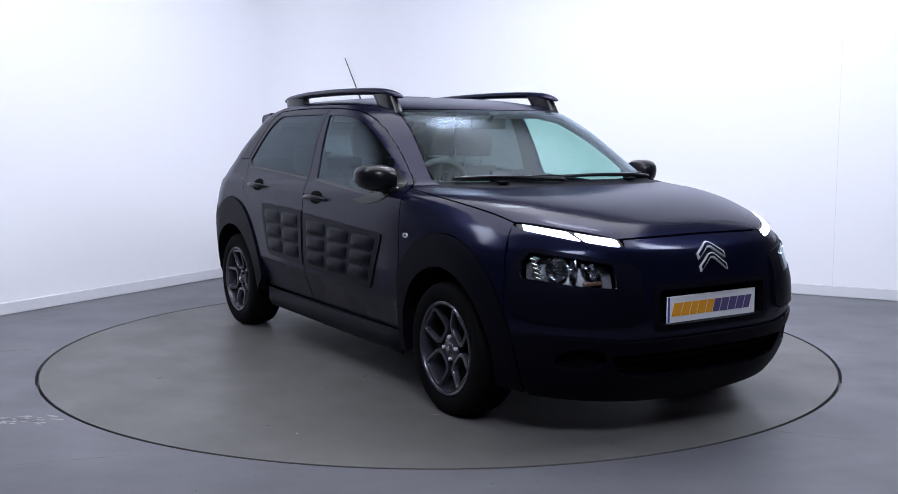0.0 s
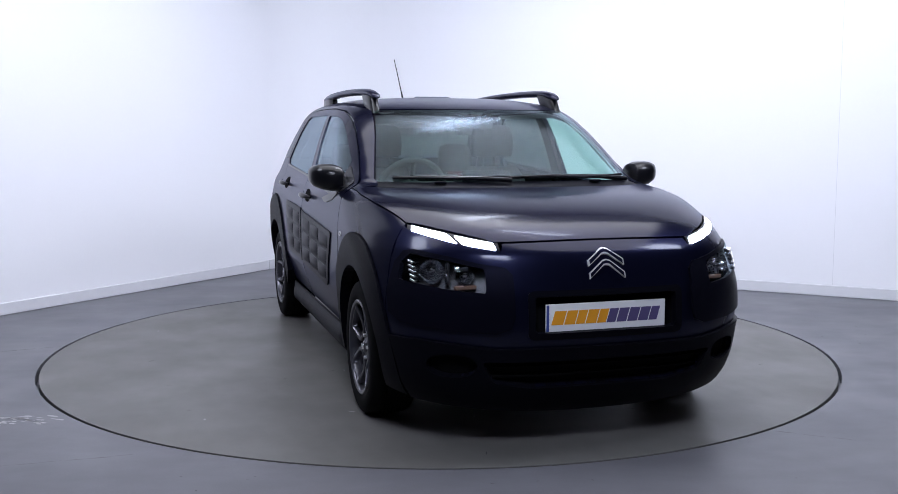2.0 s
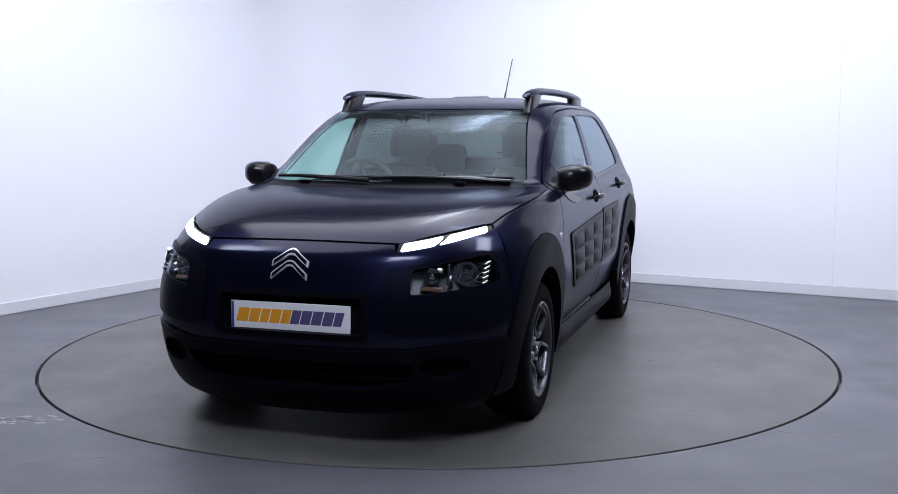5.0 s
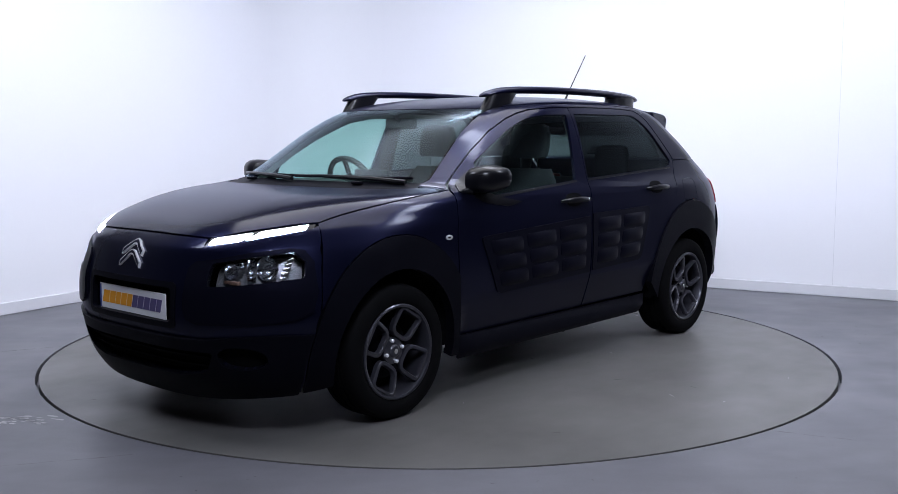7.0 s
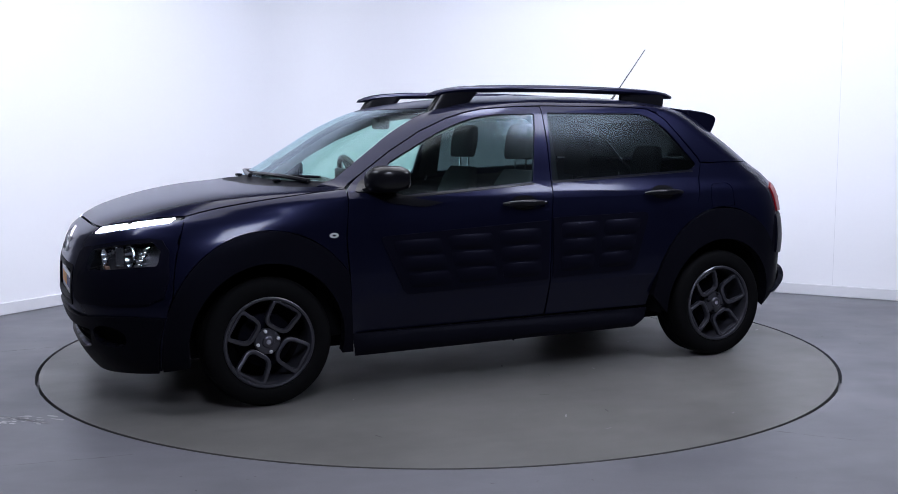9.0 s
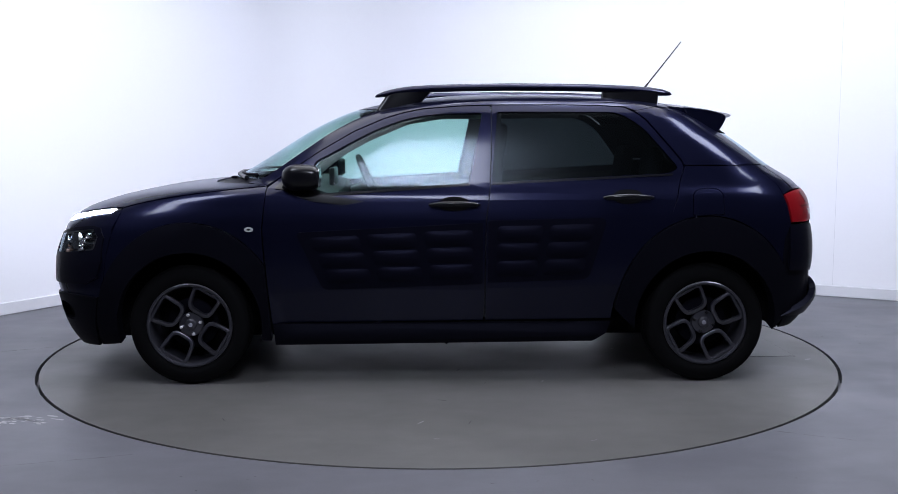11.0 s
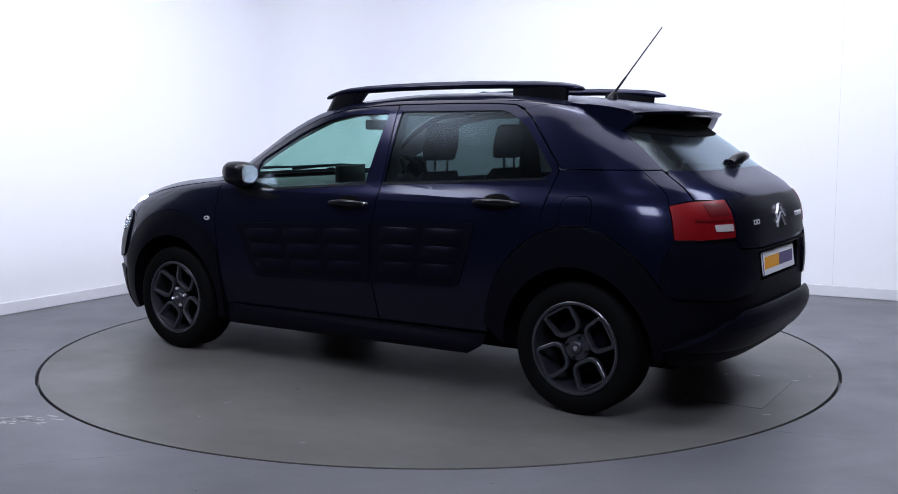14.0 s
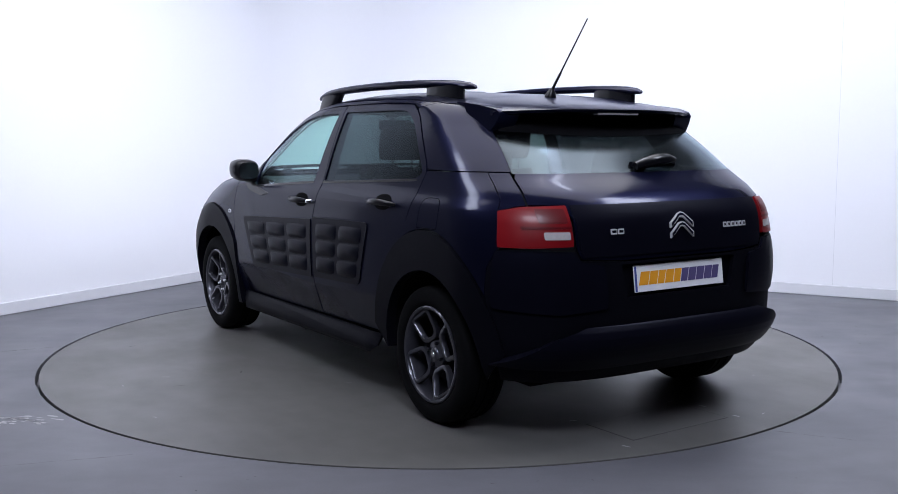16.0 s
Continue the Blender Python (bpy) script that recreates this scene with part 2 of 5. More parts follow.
def on_side(u, v):
    return Vector((u, side_at(u, v), v))


def on_nose(u, v):
    f, r, a, b = ends(v)
    s, c = math.sin(radians(u)), math.cos(radians(u))
    return Vector((f - a + a * c, HALF(v) * math.copysign(abs(s) ** (2 / NOSE_Q(v)), s), v))


def on_tail(u, v):
    f, r, a, b = ends(v)
    s, c = math.sin(radians(u)), math.cos(radians(u))
    return Vector((r + b - b * c, HALF(v) * math.copysign(abs(s) ** (2 / TAIL_Q(v)), s), v))


def on_top(u, v):
    return Vector((u, v, top_at(u, v)))


def nose_u(y, z):
    return math.copysign(math.degrees(math.asin(min(abs(y) / HALF(z), 1) ** (NOSE_Q(z) / 2))), y)


def nose_ux(x, z):
    f, r, a, b = ends(z)
    return math.degrees(math.acos(min(max((x - f + a) / a, -1), 1)))


def tail_u(y, z):
    return math.copysign(math.degrees(math.asin(min(abs(y) / HALF(z), 1) ** (TAIL_Q(z) / 2))), y)


def tail_ux(x, z):
    f, r, a, b = ends(z)
    return math.degrees(math.acos(min(max((r + b - x) / b, -1), 1)))


STEP = {on_side: (0.035, 0.03), on_nose: (4.0, 0.025), on_tail: (4.0, 0.025), on_top: (0.04, 0.04)}
OUT = {on_side: 1, on_nose: -1, on_tail: 1, on_top: 1}


def panel(name, where, outer, mat, parent, holes=(), off=0.0, depth=0.018, mirror=False, label="", fine=1.0, swell=None):
    """A sheet of the body's skin: the outline, less its holes, laid on the surface, with turned-in edges.
    swell(u, v): an extra height along the normal."""
    from mathutils.geometry import tessellate_polygon
    loops = [[Vector((u, v, 0)) for u, v in loop] for loop in (outer, *holes)]
    bm = bmesh.new()
    vs = [bm.verts.new(p) for loop in loops for p in loop]
    for tri in tessellate_polygon(loops):
        try:
            f = bm.faces.new([vs[i] for i in tri])
        except ValueError:
            continue
        if f.calc_area() < 1e-9:
            bm.faces.remove(f)
    us, ws = [p.x for p in loops[0]], [p.y for p in loops[0]]
    for axis, vals, step in ((0, us, STEP[where][0] * fine), (1, ws, STEP[where][1] * fine)):
        n = max(1, math.ceil((max(vals) - min(vals)) / step))
        for k in range(1, n):
            co, no = [0, 0, 0], [0, 0, 0]
            co[axis], no[axis] = min(vals) + (max(vals) - min(vals)) * k / n, 1
            bmesh.ops.bisect_plane(bm, geom=bm.verts[:] + bm.edges[:] + bm.faces[:], dist=1e-5, plane_co=co, plane_no=no)
    bmesh.ops.remove_doubles(bm, verts=bm.verts[:], dist=1e-5)
    bmesh.ops.recalc_face_normals(bm, faces=bm.faces[:])
    if sum(f.normal.z * f.calc_area() for f in bm.faces) < 0:
        bmesh.ops.reverse_faces(bm, faces=bm.faces[:])
    bm.verts.index_update()
    eu, ev = STEP[where][0] * 0.1, STEP[where][1] * 0.1
    flip = -1 if mirror else 1
    turn = OUT[where]
    co, no, faces, base = [], [], [], []

    def height(u, v):
        return off + (swell(u, v) if swell else 0.0)

    def surface(u, v):
        p = where(u, v)
        n = (where(u + eu, v) - where(u - eu, v)).cross(where(u, v + ev) - where(u, v - ev)) * -turn
        if where is on_top:
            n = -n
        n = n.normalized() if n.length > 1e-12 else Vector((0, 0, 1))
        return p + n * height(u, v), n
    for v in bm.verts:
        p, n = surface(v.co.x, v.co.y)
        base.append((p, n))
    if swell:
        # normals of the swollen sheet from its own faces
        acc = [Vector() for _ in base]
        for f in bm.faces:
            ids = [v.index for v in f.verts]
            q = [base[i][0] for i in ids]
            n = sum((q[i].cross(q[(i + 1) % len(q)]) for i in range(len(q))), Vector())
            if n.dot(base[ids[0]][1]) < 0:
                n = -n
            for i in ids:
                acc[i] += n
        base = [(p, a.normalized() if a.length > 0 else n) for (p, n), a in zip(base, acc)]
    for p, n in base:
        co.append((p.x, p.y * flip, p.z))
        no.append((n.x, n.y * flip, n.z))
    for f in bm.faces:
        ids = [v.index for v in f.verts]
        q = [Vector(co[i]) for i in ids]
        n = sum((q[i].cross(q[(i + 1) % len(q)]) for i in range(len(q))), Vector())
        faces.append(ids if n.dot(Vector(no[ids[0]])) > 0 else ids[::-1])
    if depth:
        for e in bm.edges:
            if len(e.link_faces) == 1:
                a, b = e.verts
                mid = e.link_faces[0].calc_center_median()
                pa, na = base[a.index]
                pb, nb = base[b.index]
                inside = surface(mid.x, mid.y)[0]
                side = (pb - pa).cross(na)
                if side.dot(inside - (pa + pb) / 2) > 0:
                    side = -side
                side = side.normalized()
                i = len(co)
                for p in (pa, pb, pb - nb * depth, pa - na * depth):
                    co.append((p.x, p.y * flip, p.z))
                    no.append((side.x, side.y * flip, side.z))
                q = [Vector(c) for c in co[i:i + 4]]
                nn = (q[1] - q[0]).cross(q[3] - q[0])
                faces.append([i, i + 1, i + 2, i + 3] if nn.dot(Vector(no[i])) > 0 else [i + 3, i + 2, i + 1, i])
    bm.free()
    mesh = bpy.data.meshes.new(name)
    mesh.from_pydata(co, [], faces)
    mesh.shade_smooth()
    mesh.normals_split_custom_set_from_vertices(no)
    return part(name, mesh, mat, parent, label)


# ---- the room ----
CORNER = Vector((-1.20, 4.165, 0))
LEFT = Vector((-0.5147, -0.8574, 0))
RIGHT = Vector((0.8777, -0.4793, 0))
LEN_L, LEN_R = 13.0, 13.5
DISC = 2.243


def wall(name, a, b, mat, label):
    d = (b - a).normalized()
    n = Vector((d.y, -d.x, 0))
    m = Matrix(((d.x, n.x, 0, a.x), (d.y, n.y, 0, a.y), (0, 0, 1, 0), (0, 0, 0, 1)))
    bm = box((-0.1, -0.12, 0), ((b - a).length + 0.1, 0, CEILING))
    bmesh.ops.transform(bm, matrix=m, verts=bm.verts[:])
    bmesh.ops.recalc_face_normals(bm, faces=bm.faces[:])
    return tagged(part(name, bm, mat, smooth=False), label, "wall", kind="structure"), m


COVE = 0.8
END_L, END_R = CORNER + LEFT * LEN_L, CORNER + RIGHT * LEN_R
FAR = END_L + RIGHT * LEN_R
TAN_L, TAN_R = CORNER + LEFT * COVE, CORNER + RIGHT * COVE
PIVOT = CORNER + (LEFT + RIGHT) * COVE
BAY_L, BAY_R = CORNER + LEFT * 4.0, CORNER + RIGHT * 5.8
wall("wall_west", BAY_L, TAN_L, WALL, "plain white painted studio wall with low skirting")
wall("wall_north", TAN_R, BAY_R, WALL, "plain white painted studio wall with a faint panel joint")
# unseen dark walls, added so that the car's sides reflect little light
wall("wall_west_dark", END_L, BAY_L - LEFT * -0.22, GREYWALL, "unseen dark grey wall added past the white bay to darken reflections")
wall("wall_north_dark", BAY_R - RIGHT * -0.22, END_R, GREYWALL, "unseen dark grey wall added past the white bay to darken reflections")
wall("wall_south", FAR, END_L, GREYWALL, "unseen dark grey wall added to close the studio behind the camera")
wall("wall_east", END_R, FAR, GREYWALL, "unseen dark grey wall added to close the far end of the studio")


def cove(name, r0, r1, height, mat, label, category):
    """The curved corner between the two white walls."""
    bm = bmesh.new()
    rows = []
    a0, a1 = (TAN_L - PIVOT), (TAN_R - PIVOT)
    for k in range(25):
        d = (a0 * math.cos(math.pi / 2 * k / 24) + a1 * math.sin(math.pi / 2 * k / 24)).normalized()
        rows.append([bm.verts.new((PIVOT.x + d.x * r, PIVOT.y + d.y * r, z)) for r, z in ((r0, 0), (r0, height), (r1, height), (r1, 0))])
    for p, q in zip(rows, rows[1:]):
        for k in range(4):
            bm.faces.new((p[k], p[(k + 1) % 4], q[(k + 1) % 4], q[k]))
    bm.faces.new(rows[0])
    bm.faces.new(rows[-1])
    bmesh.ops.recalc_face_normals(bm, faces=bm.faces[:])
    return tagged(part(name, bm, mat), label, category, kind="structure")


cove("wall_corner", COVE, COVE + 0.12, CEILING, WALL, "rounded white corner between the studio walls", "wall")
cove("baseboard_corner", COVE - 0.016, COVE, 0.085, SKIRT, "curved white skirting round the corner", "skirting")


def skirting(name, a, b):
    d = (b - a).normalized()
    n = Vector((d.y, -d.x, 0))
    m = Matrix(((d.x, n.x, 0, a.x), (d.y, n.y, 0, a.y), (0, 0, 1, 0), (0, 0, 0, 1)))
    bm = box((0, 0.0, 0), ((b - a).length, 0.016, 0.085), 0.004, 1)
    bmesh.ops.transform(bm, matrix=m, verts=bm.verts[:])
    bmesh.ops.recalc_face_normals(bm, faces=bm.faces[:])
    return tagged(part(name, bm, SKIRT), "low white gloss skirting board along the wall", "skirting", kind="structure")


skirting("baseboard_west", BAY_L, TAN_L)
skirting("baseboard_north", TAN_R, BAY_R)
bm = bmesh.new()
bm.faces.new([bm.verts.new((p.x, p.y, CEILING)) for p in (CORNER, END_L, FAR, END_R)])
bmesh.ops.solidify(bm, geom=bm.faces[:], thickness=0.1)
tagged(part("ceiling", bm, WALL, smooth=False), "white studio ceiling, out of view, with added light panels", "ceiling", kind="structure")
# housings with glowing faces for the added, unseen light panels
for place, target, wide, deep, power in LAMPS:
    panel_lamp = new("added_light_panel")
    panel_lamp.matrix_world = look(place, target)
    tagged(panel_lamp, "large white light box added out of view over the turntable" if wide > 2 else "square white light panel added out of view under the ceiling", "ceiling light", group="studio light panels")
    rim = lathe([(0.7, -0.01), (0.735, -0.01), (0.735, 0.08), (0.7, 0.08)], 4, pose(0, 0, 0, 0, 0, 45), closed=True)
    bmesh.ops.scale(rim, vec=(wide, deep, 1), verts=rim.verts[:])
    part("frame", rim, SKIRT, panel_lamp, smooth=False)
    part("diffuser", box((-wide * 0.494, -deep * 0.494, 0.0), (wide * 0.494, deep * 0.494, 0.06)), DIFFUSER, panel_lamp, smooth=False)
    for e in (-0.4, 0.4):
        p = panel_lamp.matrix_world @ Vector((e, 0, 0.05))
        part("hanger", tube([(e, 0, 0.05), panel_lamp.matrix_world.inverted() @ Vector((p.x, p.y, CEILING))], 0.006, 6), STEEL, panel_lamp)


def floor_material(name, base, seams):
    """Grey sealed resin floor: worn patches, scuffs and a satin sheen."""
    m = bpy.data.materials.new(name)
    m.use_nodes = True
    nt = m.node_tree
    b = nt.nodes["Principled BSDF"]
    tc = nt.nodes.new("ShaderNodeTexCoord")

    def noise_at(scale, detail, stretch=(1, 1, 1)):
        mp = nt.nodes.new("ShaderNodeMapping")
        mp.inputs["Scale"].default_value = stretch
        nt.links.new(tc.outputs["Object"], mp.inputs["Vector"])
        n = nt.nodes.new("ShaderNodeTexNoise")
        n.inputs["Scale"].default_value, n.inputs["Detail"].default_value = scale, detail
        nt.links.new(mp.outputs[0], n.inputs["Vector"])
        return n.outputs["Fac"]

    def ramp(fac, a, ca, c, cc):
        r = nt.nodes.new("ShaderNodeValToRGB")
        r.color_ramp.elements[0].position, r.color_ramp.elements[0].color = a, (ca, ca, ca, 1)
        r.color_ramp.elements[1].position, r.color_ramp.elements[1].color = c, (cc, cc, cc, 1)
        nt.links.new(fac, r.inputs[0])
        return r.outputs[0]

    def times(a, c):
        x = nt.nodes.new("ShaderNodeVectorMath")
        x.operation = "MULTIPLY"
        nt.links.new(a, x.inputs[0])
        nt.links.new(c, x.inputs[1])
        return x.outputs[0]
    big = ramp(noise_at(0.8, 6), 0.3, 0.80, 0.75, 1.14)
    mid = ramp(noise_at(5.0, 5, (1, 2.2, 1)), 0.3, 0.93, 0.7, 1.06)
    grain = ramp(noise_at(160, 2), 0.3, 0.94, 0.7, 1.06)
    col = times(times(big, mid), grain)
    tint = nt.nodes.new("ShaderNodeVectorMath")
    tint.operation = "MULTIPLY"
    tint.inputs[1].default_value = base
    nt.links.new(col, tint.inputs[0])
    nt.links.new(tint.outputs[0], b.inputs["Base Color"])
    nt.links.new(ramp(noise_at(2.2, 6), 0.3, 0.36 + seams, 0.75, 0.52 + seams), b.inputs["Roughness"])
    bp = nt.nodes.new("ShaderNodeBump")
    bp.inputs["Strength"].default_value, bp.inputs["Distance"].default_value = 0.08, 0.002
    nt.links.new(noise_at(60, 4), bp.inputs["Height"])
    nt.links.new(bp.outputs[0], b.inputs["Normal"])
    return m


FLOOR = floor_material("grey_resin_floor", (0.116, 0.115, 0.133), 0.02)
TABLE = floor_material("grey_turntable_resin", (0.106, 0.102, 0.098), 0.0)


def ring_floor():
    bm = bmesh.new()
    n = 192
    inner = [bm.verts.new((DISC * math.cos(2 * math.pi * k / n), DISC * math.sin(2 * math.pi * k / n), 0)) for k in range(n)]
    low = [bm.verts.new((v.co.x, v.co.y, -0.06)) for v in inner]
    outer = [bm.verts.new((14 * math.cos(2 * math.pi * k / n), 14 * math.sin(2 * math.pi * k / n), 0)) for k in range(n)]
    for k in range(n):
        j = (k + 1) % n
        bm.faces.new((inner[k], outer[k], outer[j], inner[j]))
        bm.faces.new((low[k], inner[k], inner[j], low[j]))
    bm.faces.new(low)
    return bm


tagged(part("floor", ring_floor(), FLOOR, smooth=False), "grey sealed resin studio floor with worn patches", "floor", kind="structure")
bm = lathe([(0.0, -0.055), (DISC - 0.02, -0.055), (DISC - 0.02, -0.05), (0.0, -0.05)], 64)
tagged(part("turntable_pit", bm, INNER, smooth=False), "dark recess under the rim of the turntable", "pit", kind="structure")

turntable = new("turntable")
tagged(turntable, "large round grey turntable flush with the studio floor", "turntable")
part("platform", lathe([(0.0, -0.045), (DISC - 0.017, -0.045), (DISC - 0.017, -0.0015), (DISC - 0.0185, 0.0), (0.0, 0.0)], 192), TABLE, turntable, smooth=False)
CHALK = material("pale_scuff", (0.42, 0.41, 0.42), 0.7, vary=0.3, scale=30.0)
DUST = material("dark_scuff", (0.045, 0.044, 0.045), 0.6, vary=0.3, scale=30.0)
cover = part("access_cover", lathe([(0.0, -0.02), (0.212, -0.02), (0.212, 0.0010), (0.210, 0.0016), (0.0, 0.0016)], 4, pose(0, 0, 0, 0, 0, 45)), TABLE, turntable, "grey square access cover", smooth=False)
COVER = pose(-1.865, 0.05, 0.0, 0, 0, 2) @ Matrix.Diagonal((0.95, 1.95, 1, 1))
cover.matrix_local = COVER
rim = part("cover_joint", lathe([(0.212, -0.02), (0.2155, -0.02), (0.2155, 0.0006), (0.212, 0.0006)], 4, pose(0, 0, 0, 0, 0, 45), closed=True), DUST, turntable, "thin dark joint round the cover", smooth=False)
rim.matrix_local = COVER


def smear(cx, cy, length, width, turn, z=0.0008, n=14):
    """A flat irregular mark on the floor."""
    bm = bmesh.new()
    ring = []
    for k in range(n):
        a = 2 * math.pi * k / n
        r = 0.6 + 0.4 * random.random()
        ring.append(bm.verts.new((length / 2 * r * math.cos(a), width / 2 * r * math.sin(a), z)))
    bm.faces.new(ring)
    bm.transform(pose(cx, cy, 0, 0, 0, turn))
    return bm


random.seed(5)
for k in range(34):
    ra, an = 2.1 * math.sqrt(random.random()), random.uniform(0, 360)
    part("scuff_mark", smear(ra * math.cos(radians(an)), ra * math.sin(radians(an)), random.uniform(0.02, 0.07), random.uniform(0.004, 0.012), random.uniform(0, 180)), CHALK if random.random() < 0.45 else DUST, turntable, smooth=False)
for x, y, a in ((-1.66, -0.24, 80), (-1.80, -0.30, 5), (-2.0, -0.30, 8), (-1.66, 0.36, 70), (-2.06, 0.42, 20)):
    part("scuff_mark", smear(x, y, 0.05, 0.014, a), CHALK, turntable, smooth=False)


def marks(name, bms, mat, label):
    """Several flat marks joined in one sheet."""
    all_ = bmesh.new()
    for bm_ in bms:
        data = bpy.data.meshes.new(name)
        bm_.to_mesh(data)
        bm_.free()
        all_.from_mesh(data)
        bpy.data.meshes.remove(data)
    return tagged(part(name, all_, mat, smooth=False), label, "floor mark", kind="stuff")


chips = [smear(-1.86 + random.gauss(0, 0.10), -1.575 + random.gauss(0, 0.035), random.uniform(0.015, 0.075), random.uniform(0.006, 0.024), random.uniform(-30, 30)) for _ in range(46)]
marks("worn_patch", chips, CHALK, "pale worn patch of chipped resin on the floor")
specks = [smear(random.uniform(-2.6, 2.6), random.uniform(-3.0, -2.3), random.uniform(0.006, 0.03), random.uniform(0.003, 0.008), random.uniform(0, 180), n=7) for _ in range(40)]
specks += [smear(random.choice((-1, 1)) * random.uniform(2.3, 3.2), random.uniform(-1.6, 0.8), random.uniform(0.006, 0.04), random.uniform(0.003, 0.009), random.uniform(0, 180), n=7) for _ in range(40)]
marks("floor_specks", specks, DUST, "small dark specks and scuffs on the floor")


def joint(a, b, w):
    """A hairline joint in the floor, drawn in short uneven pieces."""
    a, b = Vector((*a, 0)), Vector((*b, 0))
    out, n = [], max(2, int((b - a).length / 0.09))
    turn = math.degrees(math.atan2(b.y - a.y, b.x - a.x))
    for k in range(n):
        p = a.lerp(b, (k + 0.5) / n)
        out.append(smear(p.x, p.y + random.uniform(-0.004, 0.004), (b - a).length / n * 1.15, w * random.uniform(0.5, 1.2), turn + random.uniform(-2, 2), n=8))
    return out


marks("floor_joint", joint((1.42, -1.755), (1.73, -1.90), 0.006) + joint((1.9, -1.97), (2.5, -2.2), 0.004) + joint((-2.56, -0.143), (-2.19, 0.03), 0.010) + joint((-4.2, -0.9), (-2.56, -0.143), 0.010)
      + joint((-2.6, -2.45), (-1.2, -2.05), 0.005), DUST, "fine dark joints in the resin floor")
p = CORNER + RIGHT * 4.86
bm = box((-0.0015, 0.0, 0.086), (0.0015, 0.0012, CEILING - 0.01))
bm.transform(Matrix(((RIGHT.x, RIGHT.y, 0, p.x), (RIGHT.y, -RIGHT.x, 0, p.y), (0, 0, 1, 0), (0, 0, 0, 1))))
tagged(part("trim_joint", bm, SKIRT, smooth=False), "faint upright joint between white wall panels", "wall joint", kind="structure")

# ---- the car ----
MID = 0.071
car = new("car")
tagged(car, "dark blue-black five-door crossover hatchback with black cladding on the turntable", "car")
F_HUB, R_HUB, HUB_Z, FACE = 1.275, -1.333, 0.302, 0.832


def ellipse(cx, rx, rz, a0, a1, n=26):
    return [(cx + rx * math.cos(radians(a0 + (a1 - a0) * k / n)), HUB_Z + rz * math.sin(radians(a0 + (a1 - a0) * k / n))) for k in range(n + 1)]


def line(a, b, n):
    return [(a[0] + (b[0] - a[0]) * k / n, a[1] + (b[1] - a[1]) * k / n) for k in range(n + 1)]


def nose_pts(pts):
    return [(nose_u(y, z), z) for y, z in pts]


def tail_pts(pts):
    return [(tail_u(y, z), z) for y, z in pts]


def dense(pts, step=0.04):
    out = []
    for i, p in enumerate(pts):
        q = pts[(i + 1) % len(pts)]
        n = max(1, int(math.hypot(q[0] - p[0], q[1] - p[1]) / step))
        out += [(p[0] + (q[0] - p[0]) * k / n, p[1] + (q[1] - p[1]) * k / n) for k in range(n)]
    return out


GAP = 0.006
EDGE = [(0.884, 0.998), (1.0, 0.988), (1.1, 0.976), (1.2, 0.964), (1.3, 0.950), (1.4, 0.934), (1.5, 0.915), (1.56, 0.901), (1.62, 0.885)]
GLASS_F = rounded([(0.655, 1.115), (0.635, 0.962), (-0.130, 1.014), (-0.202, 1.366), (0.0, 1.362), (0.10, 1.352), (0.19, 1.335), (0.33, 1.285), (0.45, 1.225), (0.58, 1.155)],
                  [0.03, 0.03, 0.012, 0.015, 0.03, 0.04, 0.05, 0.05, 0.05, 0.05], 4)
GLASS_R = rounded([(-0.277, 1.372), (-0.895, 1.372), (-1.014, 1.302), (-1.192, 1.090), (-1.150, 1.062), (-0.245, 1.018)], [0.012, 0.06, 0.06, 0.02, 0.04, 0.012], 5)


def wing(s):
    out = EDGE + [(1.64, 0.83), (1.665, 0.75), (1.69, 0.64)] + ellipse(F_HUB, 0.475, 0.522, 27, 143) + [(0.906, 0.785), (0.893, 0.90)]
    w = panel("front_wing", on_side, out, PAINT, car, mirror=s < 0)
    badge = panel("side_badge", on_side, [(x, z) for x, z in oval(0.966, 0.788, 0.022, 0.012, 20)], SILVER, w, off=0.004, depth=0.004, mirror=s < 0, label="small oval chrome side badge", fine=0.3)
    panel("badge_emblem", on_side, oval(0.966, 0.788, 0.010, 0.005, 10), GLOSS, badge, off=0.0055, depth=0.001, mirror=s < 0, fine=0.3)


